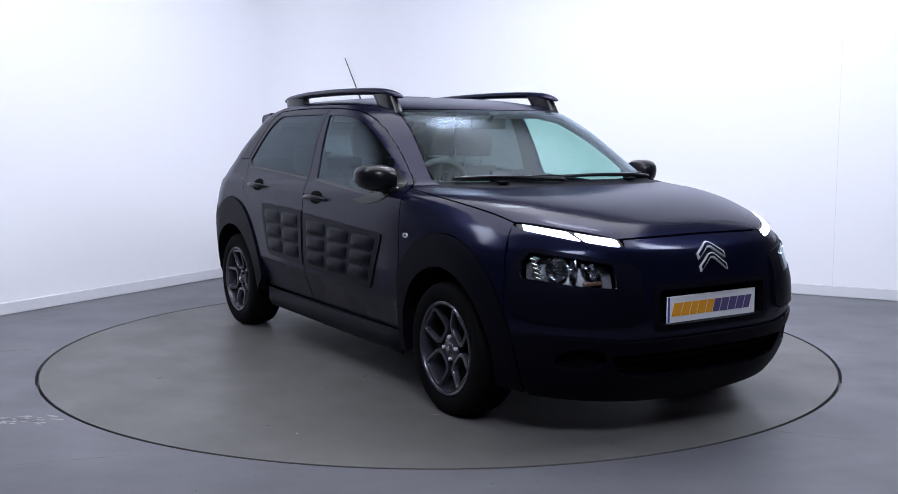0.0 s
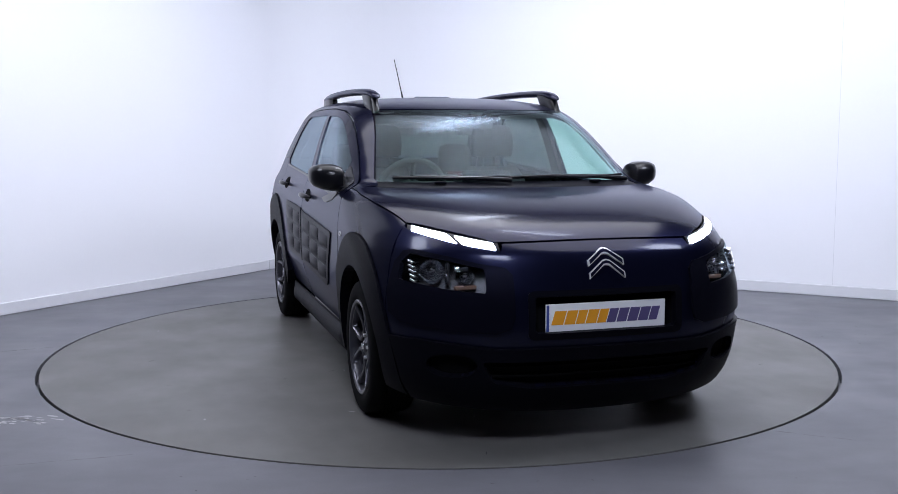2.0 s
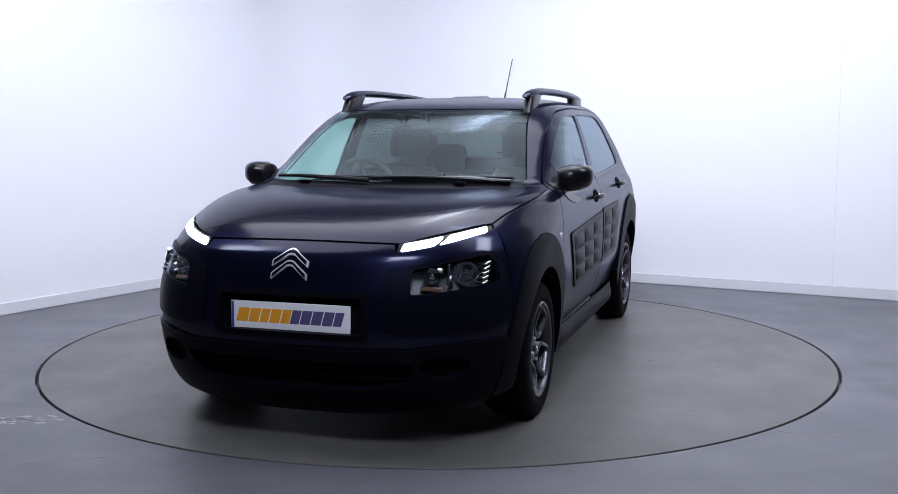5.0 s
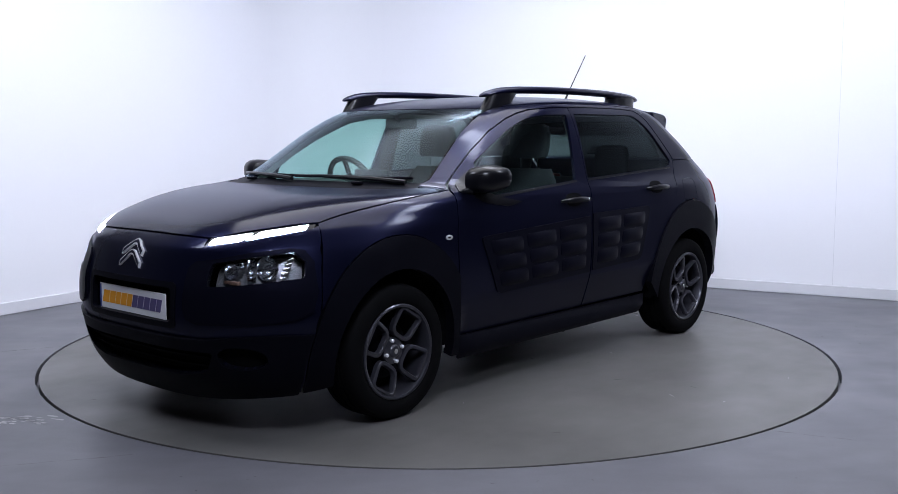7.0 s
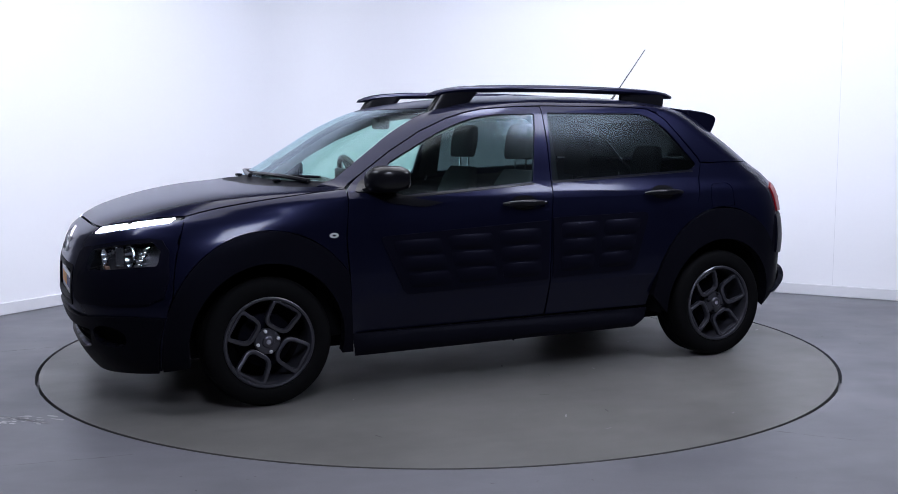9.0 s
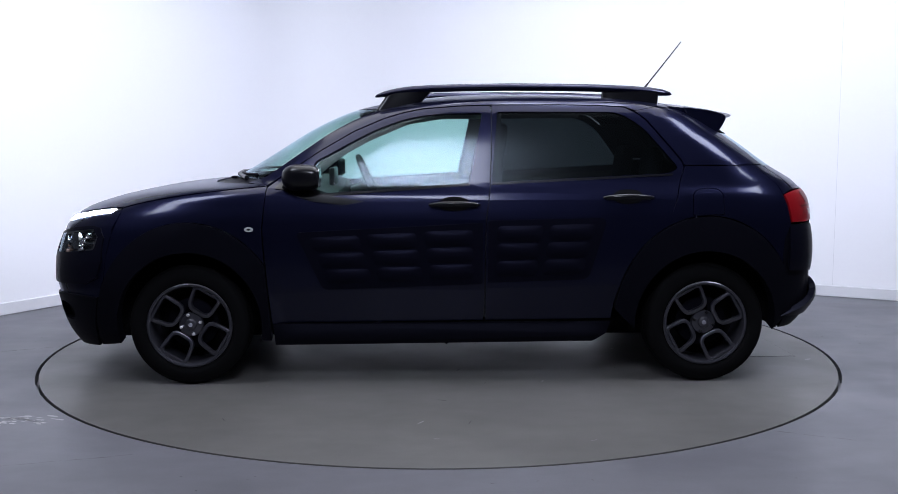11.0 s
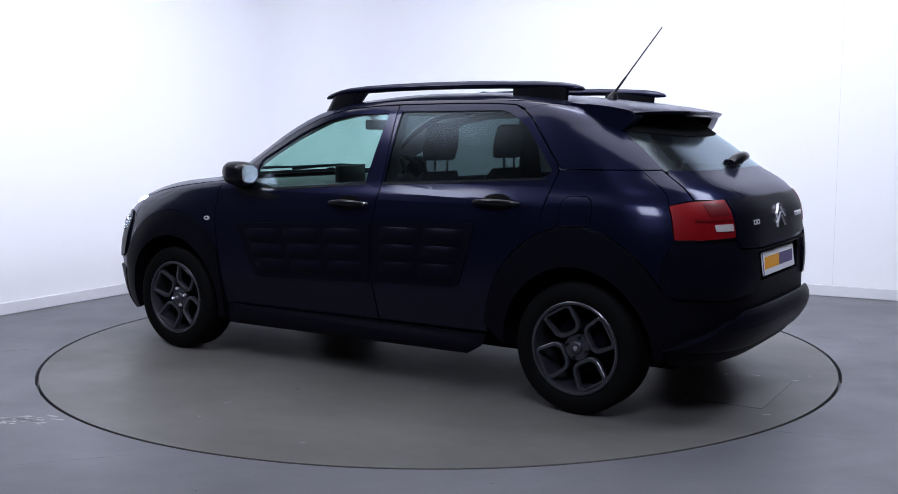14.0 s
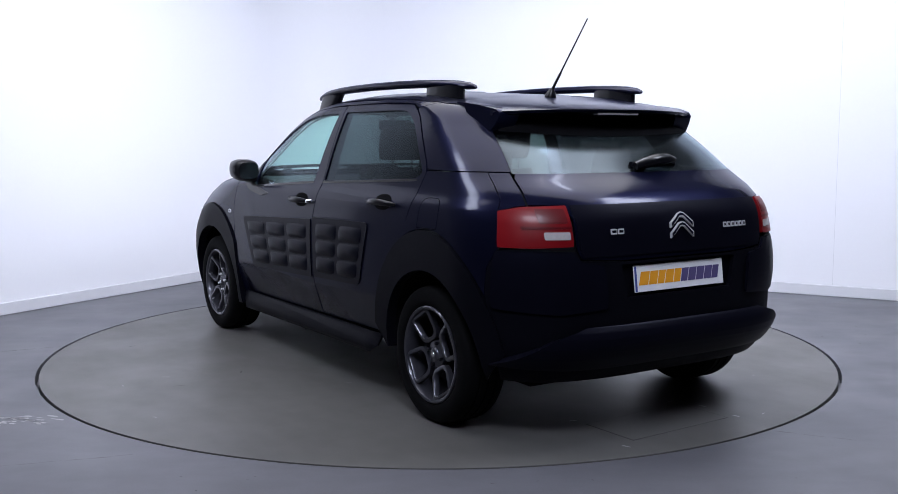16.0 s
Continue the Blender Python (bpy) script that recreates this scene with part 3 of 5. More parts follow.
def cladding(s):
    out = ellipse(F_HUB, 0.470, 0.517, -12, 143) + [(0.893, 0.60), (0.874, 0.36), (0.866, 0.225)] + ellipse(F_HUB, 0.362, 0.372, 192, -14)
    c = panel("front_arch_trim", on_side, out, PLASTIC, car, off=0.011, depth=0.05, mirror=s < 0, label="matte black wheel-arch trim")
    out = ellipse(R_HUB, 0.468, 0.545, 172, 8) + ellipse(R_HUB, 0.362, 0.372, -4, 186)
    c = panel("rear_arch_trim", on_side, out, PLASTIC, car, off=0.011, depth=0.05, mirror=s < 0, label="matte black wheel-arch trim")
    for hub in (F_HUB, R_HUB):
        bm = bmesh.new()
        rows = []
        for y in (0.845, 0.56):
            rows.append([bm.verts.new((hub + 0.385 * math.cos(radians(a)), s * (min(y, side_at(hub + 0.385 * math.cos(radians(a)), 0.4) - 0.03) if y > 0.6 else y), HUB_Z + 0.385 * math.sin(radians(a)))) for a in range(-5, 186, 10)])
        for k in range(len(rows[0]) - 1):
            bm.faces.new((rows[0][k], rows[0][k + 1], rows[1][k + 1], rows[1][k]))
        bm.faces.new(rows[1])
        part("wheel_well", bm, INNER, car)


def handle(x0, x1, z, door, s):
    xm, y = (x0 + x1) / 2, side_at((x0 + x1) / 2, z)
    # flat black oval on the door skin, painting the shaded cup behind the bar
    h = panel("handle_shade", on_side, oval(xm, z + 0.004, abs(x1 - x0) * 0.30, 0.036, 28, 2.2), INNER, door, off=0.002, depth=0.002, mirror=s < 0, fine=0.6)
    path, rad = [], []
    for k in range(13):
        t = k / 12
        x = x0 + (x1 - x0) * t
        path.append((x, s * (side_at(x, z) + 0.008 + 0.030 * math.sin(math.pi * t) ** 0.6), z + 0.006 * math.sin(math.pi * t)))
        rad.append(0.006 + 0.009 * math.sin(math.pi * t) ** 0.5)
    part("door_handle", tube(path, rad, 12, flat=0.9, up=(0, 1, 0)), GLOSS, door, "gloss black bar handle")
    return h


def bumps(door, corners, cols, s):
    """Soft plastic side panel with rows of raised air pillows."""
    tl, tr, br, bl = corners
    pad = panel("airbump_panel", on_side, rounded(corners, [0.03, 0.008, 0.008, 0.03] if cols == 3 else [0.008, 0.04, 0.04, 0.008]), SOFT, door, off=0.006, depth=0.008, mirror=s < 0, label="soft black protective side panel")
    for c in range(cols):
        for r in range(3):
            def at(i, j):
                top = [tl[k] + (tr[k] - tl[k]) * i for k in (0, 1)]
                low = [bl[k] + (br[k] - bl[k]) * i for k in (0, 1)]
                return tuple(top[k] + (low[k] - top[k]) * j for k in (0, 1))
            m = 0.035 if cols == 3 else 0.05
            w = (1 - 2 * m) / cols
            i0, i1 = m + w * c + 0.06 * w, m + w * (c + 1) - 0.06 * w
            j0, j1 = 0.08 + 0.28 * r + 0.014, 0.08 + 0.28 * (r + 1) - 0.014
            quad = [at(i0, j0), at(i1, j0), at(i1, j1), at(i0, j1)]
            cx, cz = sum(q[0] for q in quad) / 4, sum(q[1] for q in quad) / 4
            hw, hh = abs(quad[1][0] - quad[0][0]) / 2, abs(quad[0][1] - quad[3][1]) / 2

            def puff(u, v, cx=cx, cz=cz, hw=hw, hh=hh):
                a = max(0.0, 1 - abs((u - cx) / hw) ** 2.6) * max(0.0, 1 - abs((v - cz) / hh) ** 2.0)
                return 0.011 * a ** 0.9
            panel("air_pillow", on_side, rounded(quad, 0.028), SOFT, pad, off=0.0065, depth=0.003, mirror=s < 0, fine=0.42, swell=puff)


def tuck(u, v):
    """The door skin turns in below the protective panel."""
    return -0.24 * max(0.0, 0.485 + 0.012 * (0.6 - u) - v) ** 1.08 * min(1.0, max(0.0, (0.905 - u) / 0.08))


def front_door(s):
    out = [(0.878, 0.992), (0.900, 0.785), (0.886, 0.60), (0.868, 0.364), (0.862, 0.30), (-0.203, 0.312), (-0.207, 0.60), (-0.211, 0.831), (-0.232, 0.98), (-0.243, 1.20), (-0.245, 1.402),
           (-0.10, 1.399), (0.10, 1.384), (0.20, 1.364), (0.30, 1.334), (0.45, 1.27), (0.62, 1.172), (0.80, 1.052)]
    d = panel("front_door", on_side, dense(out), PAINT, car, holes=[GLASS_F], mirror=s < 0, swell=tuck, label="dark blue front door")
    panel("window_pane", on_side, [p for p in GLASS_F], GLASS, d, off=-0.006, depth=0, mirror=s < 0, label="pale green tinted side window")
    panel("belt_strip", on_side, [(0.66, 0.958), (-0.135, 1.012), (-0.135, 1.002), (0.66, 0.946)], GLOSS, d, off=0.003, depth=0.006, mirror=s < 0, label="gloss black window strip")
    bumps(d, [(0.736, 0.772), (-0.196, 0.818), (-0.196, 0.511), (0.602, 0.484)], 3, s)
    handle(0.071, -0.182, 0.908, d, s)
    if s > 0:
        y = side_at(-0.165, 0.908)
        part("lock_cylinder", lathe([(0.0, 0), (0.010, 0), (0.010, 0.045), (0.008, 0.049), (0.0, 0.049)], 16, Matrix.Translation((-0.170, y - 0.02, 0.909)) @ pose(0, 0, 0, -90)), CHROME, d, "round chrome lock")
    panel("mirror_base", on_side, rounded([(0.80, 1.03), (0.845, 0.985), (0.66, 0.972), (0.665, 1.10)], 0.015), GLOSS, d, off=0.004, depth=0.006, mirror=s < 0)
    panel("mirror_teardrop", on_side, rounded([(0.70, 0.990), (0.545, 0.950), (0.395, 0.925), (0.50, 0.905), (0.68, 0.930), (0.76, 0.965)], [0.02, 0.03, 0.012, 0.03, 0.03, 0.02]), GLOSS, d, off=0.004, depth=0.006, mirror=s < 0, fine=0.6, label="gloss black teardrop on the door below the mirror")
    # door mirror
    secs = []
    for y, cx, cz, rx, rz in ((0.790, 0.720, 1.036, 0.062, 0.046), (0.80, 0.708, 1.039, 0.088, 0.060), (0.835, 0.702, 1.043, 0.099, 0.067), (0.89, 0.694, 1.048, 0.096, 0.063), (0.928, 0.678, 1.052, 0.076, 0.050), (0.944, 0.668, 1.054, 0.048, 0.032), (0.949, 0.664, 1.055, 0.02, 0.014)):
        secs.append([(max(x, 0.612), s * (y + 0.004), z) for x, z in oval(cx, cz, rx, rz, 24, 2.7)])
    mir = part("door_mirror", skin(secs), GLOSS, d, "gloss dark door mirror housing")
    g = [(0.6105, s * (0.868 + a), 1.046 + b) for a, b in oval(0, 0, 0.060, 0.048, 24, 3.2)]
    part("mirror_glass", skin([g, [(x - 0.003, y, z) for x, y, z in g]]), CHROME, mir, "silver mirror glass")
    part("mirror_arm", skin([[(x, s * y, z) for x, z in oval(cx, cz, rx, rz, 14, 2.6)] for y, cx, cz, rx, rz in ((0.775, 0.770, 0.985, 0.055, 0.020), (0.81, 0.755, 0.990, 0.050, 0.020), (0.845, 0.725, 1.003, 0.045, 0.018))]), GLOSS, mir)
    inner = dense([(0.84, 0.975), (0.83, 0.32), (-0.25, 0.32), (-0.25, 0.995), (0.60, 0.945)])
    panel("door_card", on_side, inner, TRIM, d, off=-0.07, depth=0.0, mirror=s < 0, label="dark plastic inner door lining")


def rear_door(s):
    low = ellipse(R_HUB, 0.476, 0.552, 0, 65, 12)
    out = [(-0.214, 0.312), *line((-0.24, 0.312), (-0.856, 0.318), 12), *low[1:], (-1.170, 0.93), (-1.193, 1.02), (-1.218, 1.093), (-1.205, 1.125), (-1.035, 1.330), (-0.99, 1.365), (-0.93, 1.394),
           (-0.80, 1.402), (-0.60, 1.405), (-0.251, 1.404), (-0.249, 1.20), (-0.238, 0.98), (-0.217, 0.831), (-0.213, 0.60)]
    d = panel("rear_door", on_side, dense(out, 0.05), PAINT, car, holes=[GLASS_R], mirror=s < 0, swell=tuck, label="dark blue rear door")
    panel("window_pane", on_side, GLASS_R, PRIVACY, d, off=-0.006, depth=0, mirror=s < 0, label="dark tinted privacy window")
    panel("belt_strip", on_side, [(-0.245, 1.016), (-1.16, 1.060), (-1.16, 1.051), (-0.245, 1.006)], GLOSS, d, off=0.003, depth=0.006, mirror=s < 0, label="gloss black window strip")
    bumps(d, [(-0.222, 0.830), (-0.823, 0.842), (-0.729, 0.533), (-0.222, 0.517)], 2, s)
    handle(-0.802, -1.054, 0.942, d, s)
    inner = dense([(-0.24, 0.32), (-0.80, 0.32), (-0.95, 0.75), (-1.13, 0.90), (-1.16, 1.045), (-0.24, 1.0)])
    panel("door_card", on_side, inner, TRIM, d, off=-0.07, depth=0.0, mirror=s < 0, label="dark plastic inner door lining")


def glass_y(z):
    return 0.672 - (z - 1.03) * 0.36


def rear_y(z):
    return 0.640 - (z - 1.10) * 0.35


def body_side(s):
    zs = [1.012 + 0.0313 * k for k in range(13)]
    front = [(nose_x(glass_y(z) + 0.006, z), z) for z in zs]
    out = front + [(0.17, 1.408), (0.05, 1.417), (-0.10, 1.424), (-0.35, 1.427), (-0.65, 1.425), (-0.85, 1.419), (-1.00, 1.410), (-1.10, 1.401), (-0.99, 1.379), (-0.93, 1.400), (-0.80, 1.408), (-0.60, 1.411),
                   (-0.245, 1.410), (-0.10, 1.405), (0.10, 1.390), (0.20, 1.370), (0.30, 1.340), (0.45, 1.276), (0.62, 1.178), (0.80, 1.058), (0.884, 1.004)]
    panel("side_frame", on_side, out, PAINT, car, mirror=s < 0, label="dark blue windscreen pillar and roof edge")
    trim = [(x - 0.01, z) for x, z in front] + [(0.0, 1.41), (-0.9, 1.41), (-0.9, 1.38), (-0.2, 1.374), (0.0, 1.370), (0.19, 1.345), (0.45, 1.236), (0.60, 1.155), (0.69, 1.09), (0.80, 1.0)]
    panel("pillar_trim", on_side, trim, LINER, car, off=-0.035, depth=0.0, mirror=s < 0, label="pale grey inner pillar trim")
    panel("pillar_trim", on_side, [(-0.17, 1.0), (-0.30, 1.0), (-0.30, 1.40), (-0.20, 1.40)], TRIM, car, off=-0.03, depth=0.0, mirror=s < 0, label="dark inner door pillar trim")
    rear = [(tail_x(rear_y(z), z) + 0.001, z) for z in [1.104 + 0.025 * k for k in range(12)]]
    c_out = [(-1.224, 1.104), (-1.211, 1.131), (-1.041, 1.336), (-0.985, 1.376), (-1.10, 1.399), (-1.16, 1.393)] + rear[::-1]
    panel("rear_pillar", on_side, c_out, PAINT, car, mirror=s < 0, label="dark blue rear roof pillar")
    panel("pillar_trim", on_side, [(-1.0, 1.33), (-1.16, 1.12), (-1.45, 1.12), (-1.22, 1.36)], TRIM, car, off=-0.04, depth=0.0, mirror=s < 0)
    low = ellipse(R_HUB, 0.476, 0.552, 64, 146, 20)
    back = [(-1.728, 0.66), (-1.735, 0.73), (-1.774, 0.805), (-1.754, 0.90), (-1.735, 0.952), (-1.715, 1.0), (-1.690, 1.02), (-1.655, 1.05), (-1.62, 1.075), (-1.59, 1.0995)]
    q_out = low + back + [(-1.4, 1.0985), (-1.225, 1.0975), (-1.199, 1.02), (-1.176, 0.93)]
    cap = rounded([(-1.252, 0.852), (-1.256, 0.985), (-1.410, 0.988), (-1.415, 0.856)], [0.01, 0.05, 0.05, 0.01])
    q = panel("rear_wing", on_side, dense(q_out, 0.05), PAINT, car, mirror=s < 0, holes=[[(x, z) for x, z in cap]] if s > 0 else [], label="dark blue rear wing")
    if s > 0:
        cx, cz = -1.333, 0.92
        panel("fuel_flap", on_side, [(cx + (x - cx) * 0.955, cz + (z - cz) * 0.955) for x, z in cap], PAINT, q, mirror=s < 0, label="dark blue fuel flap")
    sill_out = dense([(0.862, 0.300), (0.850, 0.196), (-0.76, 0.212), (-0.83, 0.25), (-0.858, 0.308), (-0.2, 0.305)], 0.06)

    def roll(u, v):
        t = min(max((v - 0.198) / 0.10, 0), 1)
        return -0.026 * t + (0.002 + 0.018 * math.sin(math.pi * t)) * min(1.0, max(0.0, (0.862 - u) / 0.10), max(0.0, (u + 0.858) / 0.10)) ** 0.7
    panel("sill", on_side, sill_out, PLASTIC, car, off=0.0, depth=0.010, mirror=s < 0, swell=roll, label="black plastic sill")


def tops():
    ys = [-0.43 + 0.043 * k for k in range(21)]
    front = [(nose_x(y, 0.838 - 0.006 * (y / 0.43) ** 2), y) for y in ys]
    edge = [(nose_x(0.49, 0.850), 0.49), (nose_x(0.55, 0.863), 0.55), (nose_x(0.61, 0.876), 0.61)] + [(x - 0.005, side_at(x, z) - 0.005) for x, z in EDGE[::-1]]
    rear_y_list = [0.66 - 0.066 * k for k in range(21)]
    back = [(nose_x(y, 1.0065), y) for y in rear_y_list]
    out = front + edge + back + [(x, -y) for x, y in edge[::-1]]
    b = panel("bonnet", on_top, out, PAINT, car, label="glossy dark blue bonnet", off=0.001)
    for y in (-0.40, 0.40):
        part("washer_nozzle", box((1.095, y - 0.028, top_at(1.11, y) - 0.002), (1.125, y + 0.028, top_at(1.11, y) + 0.012), 0.005, 2), PLASTIC, b, "small black washer nozzle")
    cowl = [(nose_u(y, 1.008), 1.008) for y in [-0.70 + 0.07 * k for k in range(21)]] + [(nose_u(y, 1.034), 1.034) for y in [0.67 - 0.067 * k for k in range(21)]]
    panel("scuttle", on_nose, cowl, PLASTIC, car, off=-0.004, depth=0.02, label="black plastic scuttle panel")
    zs = [1.032 + 0.0296 * k for k in range(13)]
    right = [(nose_u(glass_y(z), z), z) for z in zs]
    top = [(nose_u(glass_y(1.387) * (1 - k / 10), 1.387), 1.387) for k in range(1, 20)]
    wout = right + top + [(-u, v) for u, v in right[::-1]]
    panel("windscreen", on_nose, wout, SCREEN, car, off=0.0, depth=0.0, label="clear green-tinted windscreen")
    side_line = [(x, side_at(x, z) - 0.004) for x, z in ((0.17, 1.408), (0.05, 1.417), (-0.10, 1.424), (-0.35, 1.427), (-0.65, 1.425), (-0.85, 1.419), (-1.00, 1.410), (-1.10, 1.401), (-1.16, 1.395))]
    fr = [(nose_x(y, 1.391), y) for y in [-0.53 + 0.053 * k for k in range(21)]]
    re = [(tail_x(y, 1.37), y) for y in [0.53 - 0.053 * k for k in range(21)]]
    rout = fr + side_line + re + [(x, -y) for x, y in side_line[::-1]]
    panel("roof", on_top, rout, PAINT, car, label="dark blue roof skin")
    hl = [(0.34, y) for y in (-0.5, -0.25, 0, 0.25, 0.5)] + [(0.0, 0.58), (-0.6, 0.58), (-1.1, 0.55), (-1.1, -0.55), (-0.6, -0.58), (0.0, -0.58)]
    panel("headlining", on_top, hl, LINER, car, off=-0.03, depth=0.0, label="pale grey cloth headlining")
    zs = [1.095 + 0.0193 * k for k in range(12)]
    right = [(tail_u(rear_y(z), z), z) for z in zs]
    zt = zs[-1]
    top = [(tail_u(rear_y(zt) * (1 - k / 10), zt), zt) for k in range(1, 20)]
    panel("rear_window", on_tail, right + top + [(-u, v) for u, v in right[::-1]], BACKLIGHT, car, depth=0.0, label="dark tinted rear window")


def front():
    half = [(nose_ux(1.622, 0.878), 0.878), (nose_ux(1.643, 0.83), 0.83), (nose_ux(1.668, 0.75), 0.75), (nose_ux(1.692, 0.64), 0.64), (nose_ux(1.699, 0.58), 0.58), (nose_ux(1.706, 0.53), 0.53), (nose_ux(1.727, 0.45), 0.45), (nose_ux(1.743, 0.37), 0.37), (nose_ux(1.748, 0.3), 0.3), (nose_ux(1.746, 0.24), 0.24), (nose_ux(1.742, 0.19), 0.19)]
    low = [(nose_u(y, 0.150 + 0.035 * (y / 0.55) ** 2), 0.150 + 0.035 * (y / 0.55) ** 2) for y in [0.55 - 0.055 * k for k in range(21)]]
    rim = [(nose_u(y, 0.832 - 0.006 * (y / 0.43) ** 2), 0.832 - 0.006 * (y / 0.43) ** 2) for y in [-0.40 + 0.04 * k for k in range(21)]]
    lamp_cut = [(nose_u(0.415, 0.800), 0.800), (nose_u(0.50, 0.812), 0.812), (nose_u(0.58, 0.828), 0.828), (nose_u(0.64, 0.845), 0.845), (nose_ux(1.66, 0.866), 0.866)]
    out = rim + lamp_cut + half + low + [(-u, v) for u, v in half[::-1]] + [(-u, v) for u, v in lamp_cut[::-1]]
    slot = nose_pts(rounded([(-0.318, 0.474), (-0.318, 0.634), (0.318, 0.634), (0.318, 0.474)], 0.02))
    mouth = nose_pts(rounded(dense([(-0.45, 0.285), (-0.50, 0.372), (0.50, 0.372), (0.45, 0.285), (0.30, 0.258), (-0.30, 0.258)], 0.08), 0.02))

    def pod(s):
        p = [(nose_u(0.385, 0.71), 0.71), (nose_u(0.41, 0.738), 0.738), (nose_u(0.50, 0.752), 0.752), (nose_u(0.60, 0.775), 0.775), (nose_ux(1.775, 0.793), 0.793), (nose_ux(1.725, 0.785), 0.785), (nose_ux(1.702, 0.74), 0.74), (nose_ux(1.71, 0.62), 0.62), (nose_ux(1.735, 0.54), 0.54),
             (nose_ux(1.80, 0.508), 0.508), (nose_u(0.60, 0.492), 0.492), (nose_u(0.45, 0.486), 0.486), (nose_u(0.40, 0.505), 0.505), (nose_u(0.385, 0.55), 0.55)]
        return [(s * u, v) for u, v in p]

    def lamp(s):
        p = rounded([(nose_u(0.485, 0.732), 0.732), (nose_u(0.60, 0.757), 0.757), (nose_ux(1.765, 0.778), 0.778), (nose_ux(1.735, 0.74), 0.74), (nose_ux(1.75, 0.675), 0.675), (nose_u(0.60, 0.648), 0.648), (nose_u(0.485, 0.640), 0.640)], [0.6, 0, 0.6, 0, 1.2, 0, 0.6], 3)
        return [(s * u, v) for u, v in p]

    def fog(s):
        return [(s * u, v) for u, v in [(nose_u(0.60 + a, 0.352 + b), 0.352 + b) for a, b in oval(0, 0, 0.085, 0.048, 20, 2.3)]]
    bump = panel("front_bumper", on_nose, out, PAINT, car, holes=[slot, pod(1), pod(-1), mouth, fog(1), fog(-1)], label="dark blue front bumper and nose")
    # lower bumper skirt in black plastic, proud of the nose
    skirt = [(nose_ux(1.733, 0.445), 0.445), (nose_ux(1.750, 0.36), 0.36), (nose_ux(1.753, 0.26), 0.26), (nose_ux(1.75, 0.19), 0.19)]
    s_out = skirt + [(nose_u(y, 0.145 + 0.030 * (y / 0.56) ** 2), 0.145 + 0.030 * (y / 0.56) ** 2) for y in [0.56 - 0.056 * k for k in range(21)]] + [(-u, v) for u, v in skirt[::-1]] + [(nose_u(y, z), z) for y, z in [(-0.72, 0.450), (-0.6, 0.442), (-0.45, 0.425), (-0.2, 0.425), (0, 0.425), (0.2, 0.425), (0.45, 0.425), (0.6, 0.442), (0.72, 0.450)]]
    sk = panel("bumper_skirt", on_nose, s_out, PLASTIC, bump, holes=[mouth, fog(1), fog(-1)], off=0.014, depth=0.05, label="matte black lower bumper")
    grow = nose_pts([(-0.53, 0.25), (-0.53, 0.39), (0.53, 0.39), (0.53, 0.25)])
    panel("lower_grille", on_nose, dense(grow, 3), INNER, sk, off=-0.03, depth=0.0, label="black lower air intake")
    for z in (0.295, 0.335):
        panel("grille_bar", on_nose, dense(nose_pts([(-0.46, z), (-0.46, z + 0.008), (0.46, z + 0.008), (0.46, z)]), 3), INNER, sk, off=-0.012, depth=0.012)
    panel("upper_grille", on_nose, dense(nose_pts([(-0.34, 0.46), (-0.34, 0.65), (0.34, 0.65), (0.34, 0.46)]), 3), INNER, bump, off=-0.045, depth=0.0, label="black upper air intake")
    panel("slot_frame", on_nose, nose_pts(rounded([(-0.335, 0.458), (-0.335, 0.650), (0.335, 0.650), (0.335, 0.458)], 0.03)), PLASTIC, bump, holes=[nose_pts(rounded([(-0.306, 0.484), (-0.306, 0.626), (0.306, 0.626), (0.306, 0.484)], 0.02))], off=0.003, depth=0.03)
    for s in (1, -1):
        panel("fog_recess", on_nose, [(s * nose_u(0.60 + a, 0.352 + b), 0.352 + b) for a, b in oval(0, 0, 0.10, 0.06, 20)], INNER, sk, off=-0.02, depth=0.0)
        bow = lambda u, v: 0.008 + 0.006 * max(0.0, 1 - ((v - 0.60) / 0.14) ** 2)
        p = panel("lamp_surround", on_nose, pod(s), SOFT, bump, holes=[lamp(s)], off=0.0, depth=0.022, swell=bow, label="soft black lamp surround")
        hl = panel("headlamp", on_nose, lamp(s), SMOKE, car, off=-0.060, depth=0.0, label="clear rectangular headlamp with two reflectors")
        panel("lens", on_nose, lamp(s), LENS, hl, off=0.010, depth=0.0)
        for y, z, r in ((0.662, 0.714, 0.050), (0.552, 0.704, 0.036)):
            x = nose_x(y, z) - 0.012
            m = Matrix.Translation((x, s * y, z)) @ pose(0, 0, 0, 0, 90, s * 14)
            part("reflector", lathe([(r, 0.0), (r * 0.95, -0.012), (r * 0.75, -0.032), (r * 0.42, -0.048), (0.012, -0.055), (0.010, -0.020), (0.0, -0.016)], 28, m, mouth=False), REFLECTOR, hl, "lamp reflector bowl")
        for k in range(5):
            z = 0.672 + 0.018 * k
            x = nose_x(0.70, z) - 0.020
            part("reflector_rib", box((x - 0.030, -0.030, -0.004), (x, 0.030, 0.006), 0.002, 1, Matrix.Translation((x, s * 0.705, z)) @ pose(0, 0, 0, 0, 20, -38 * s) @ Matrix.Translation((-x, 0, 0))), REFLECTOR, hl)
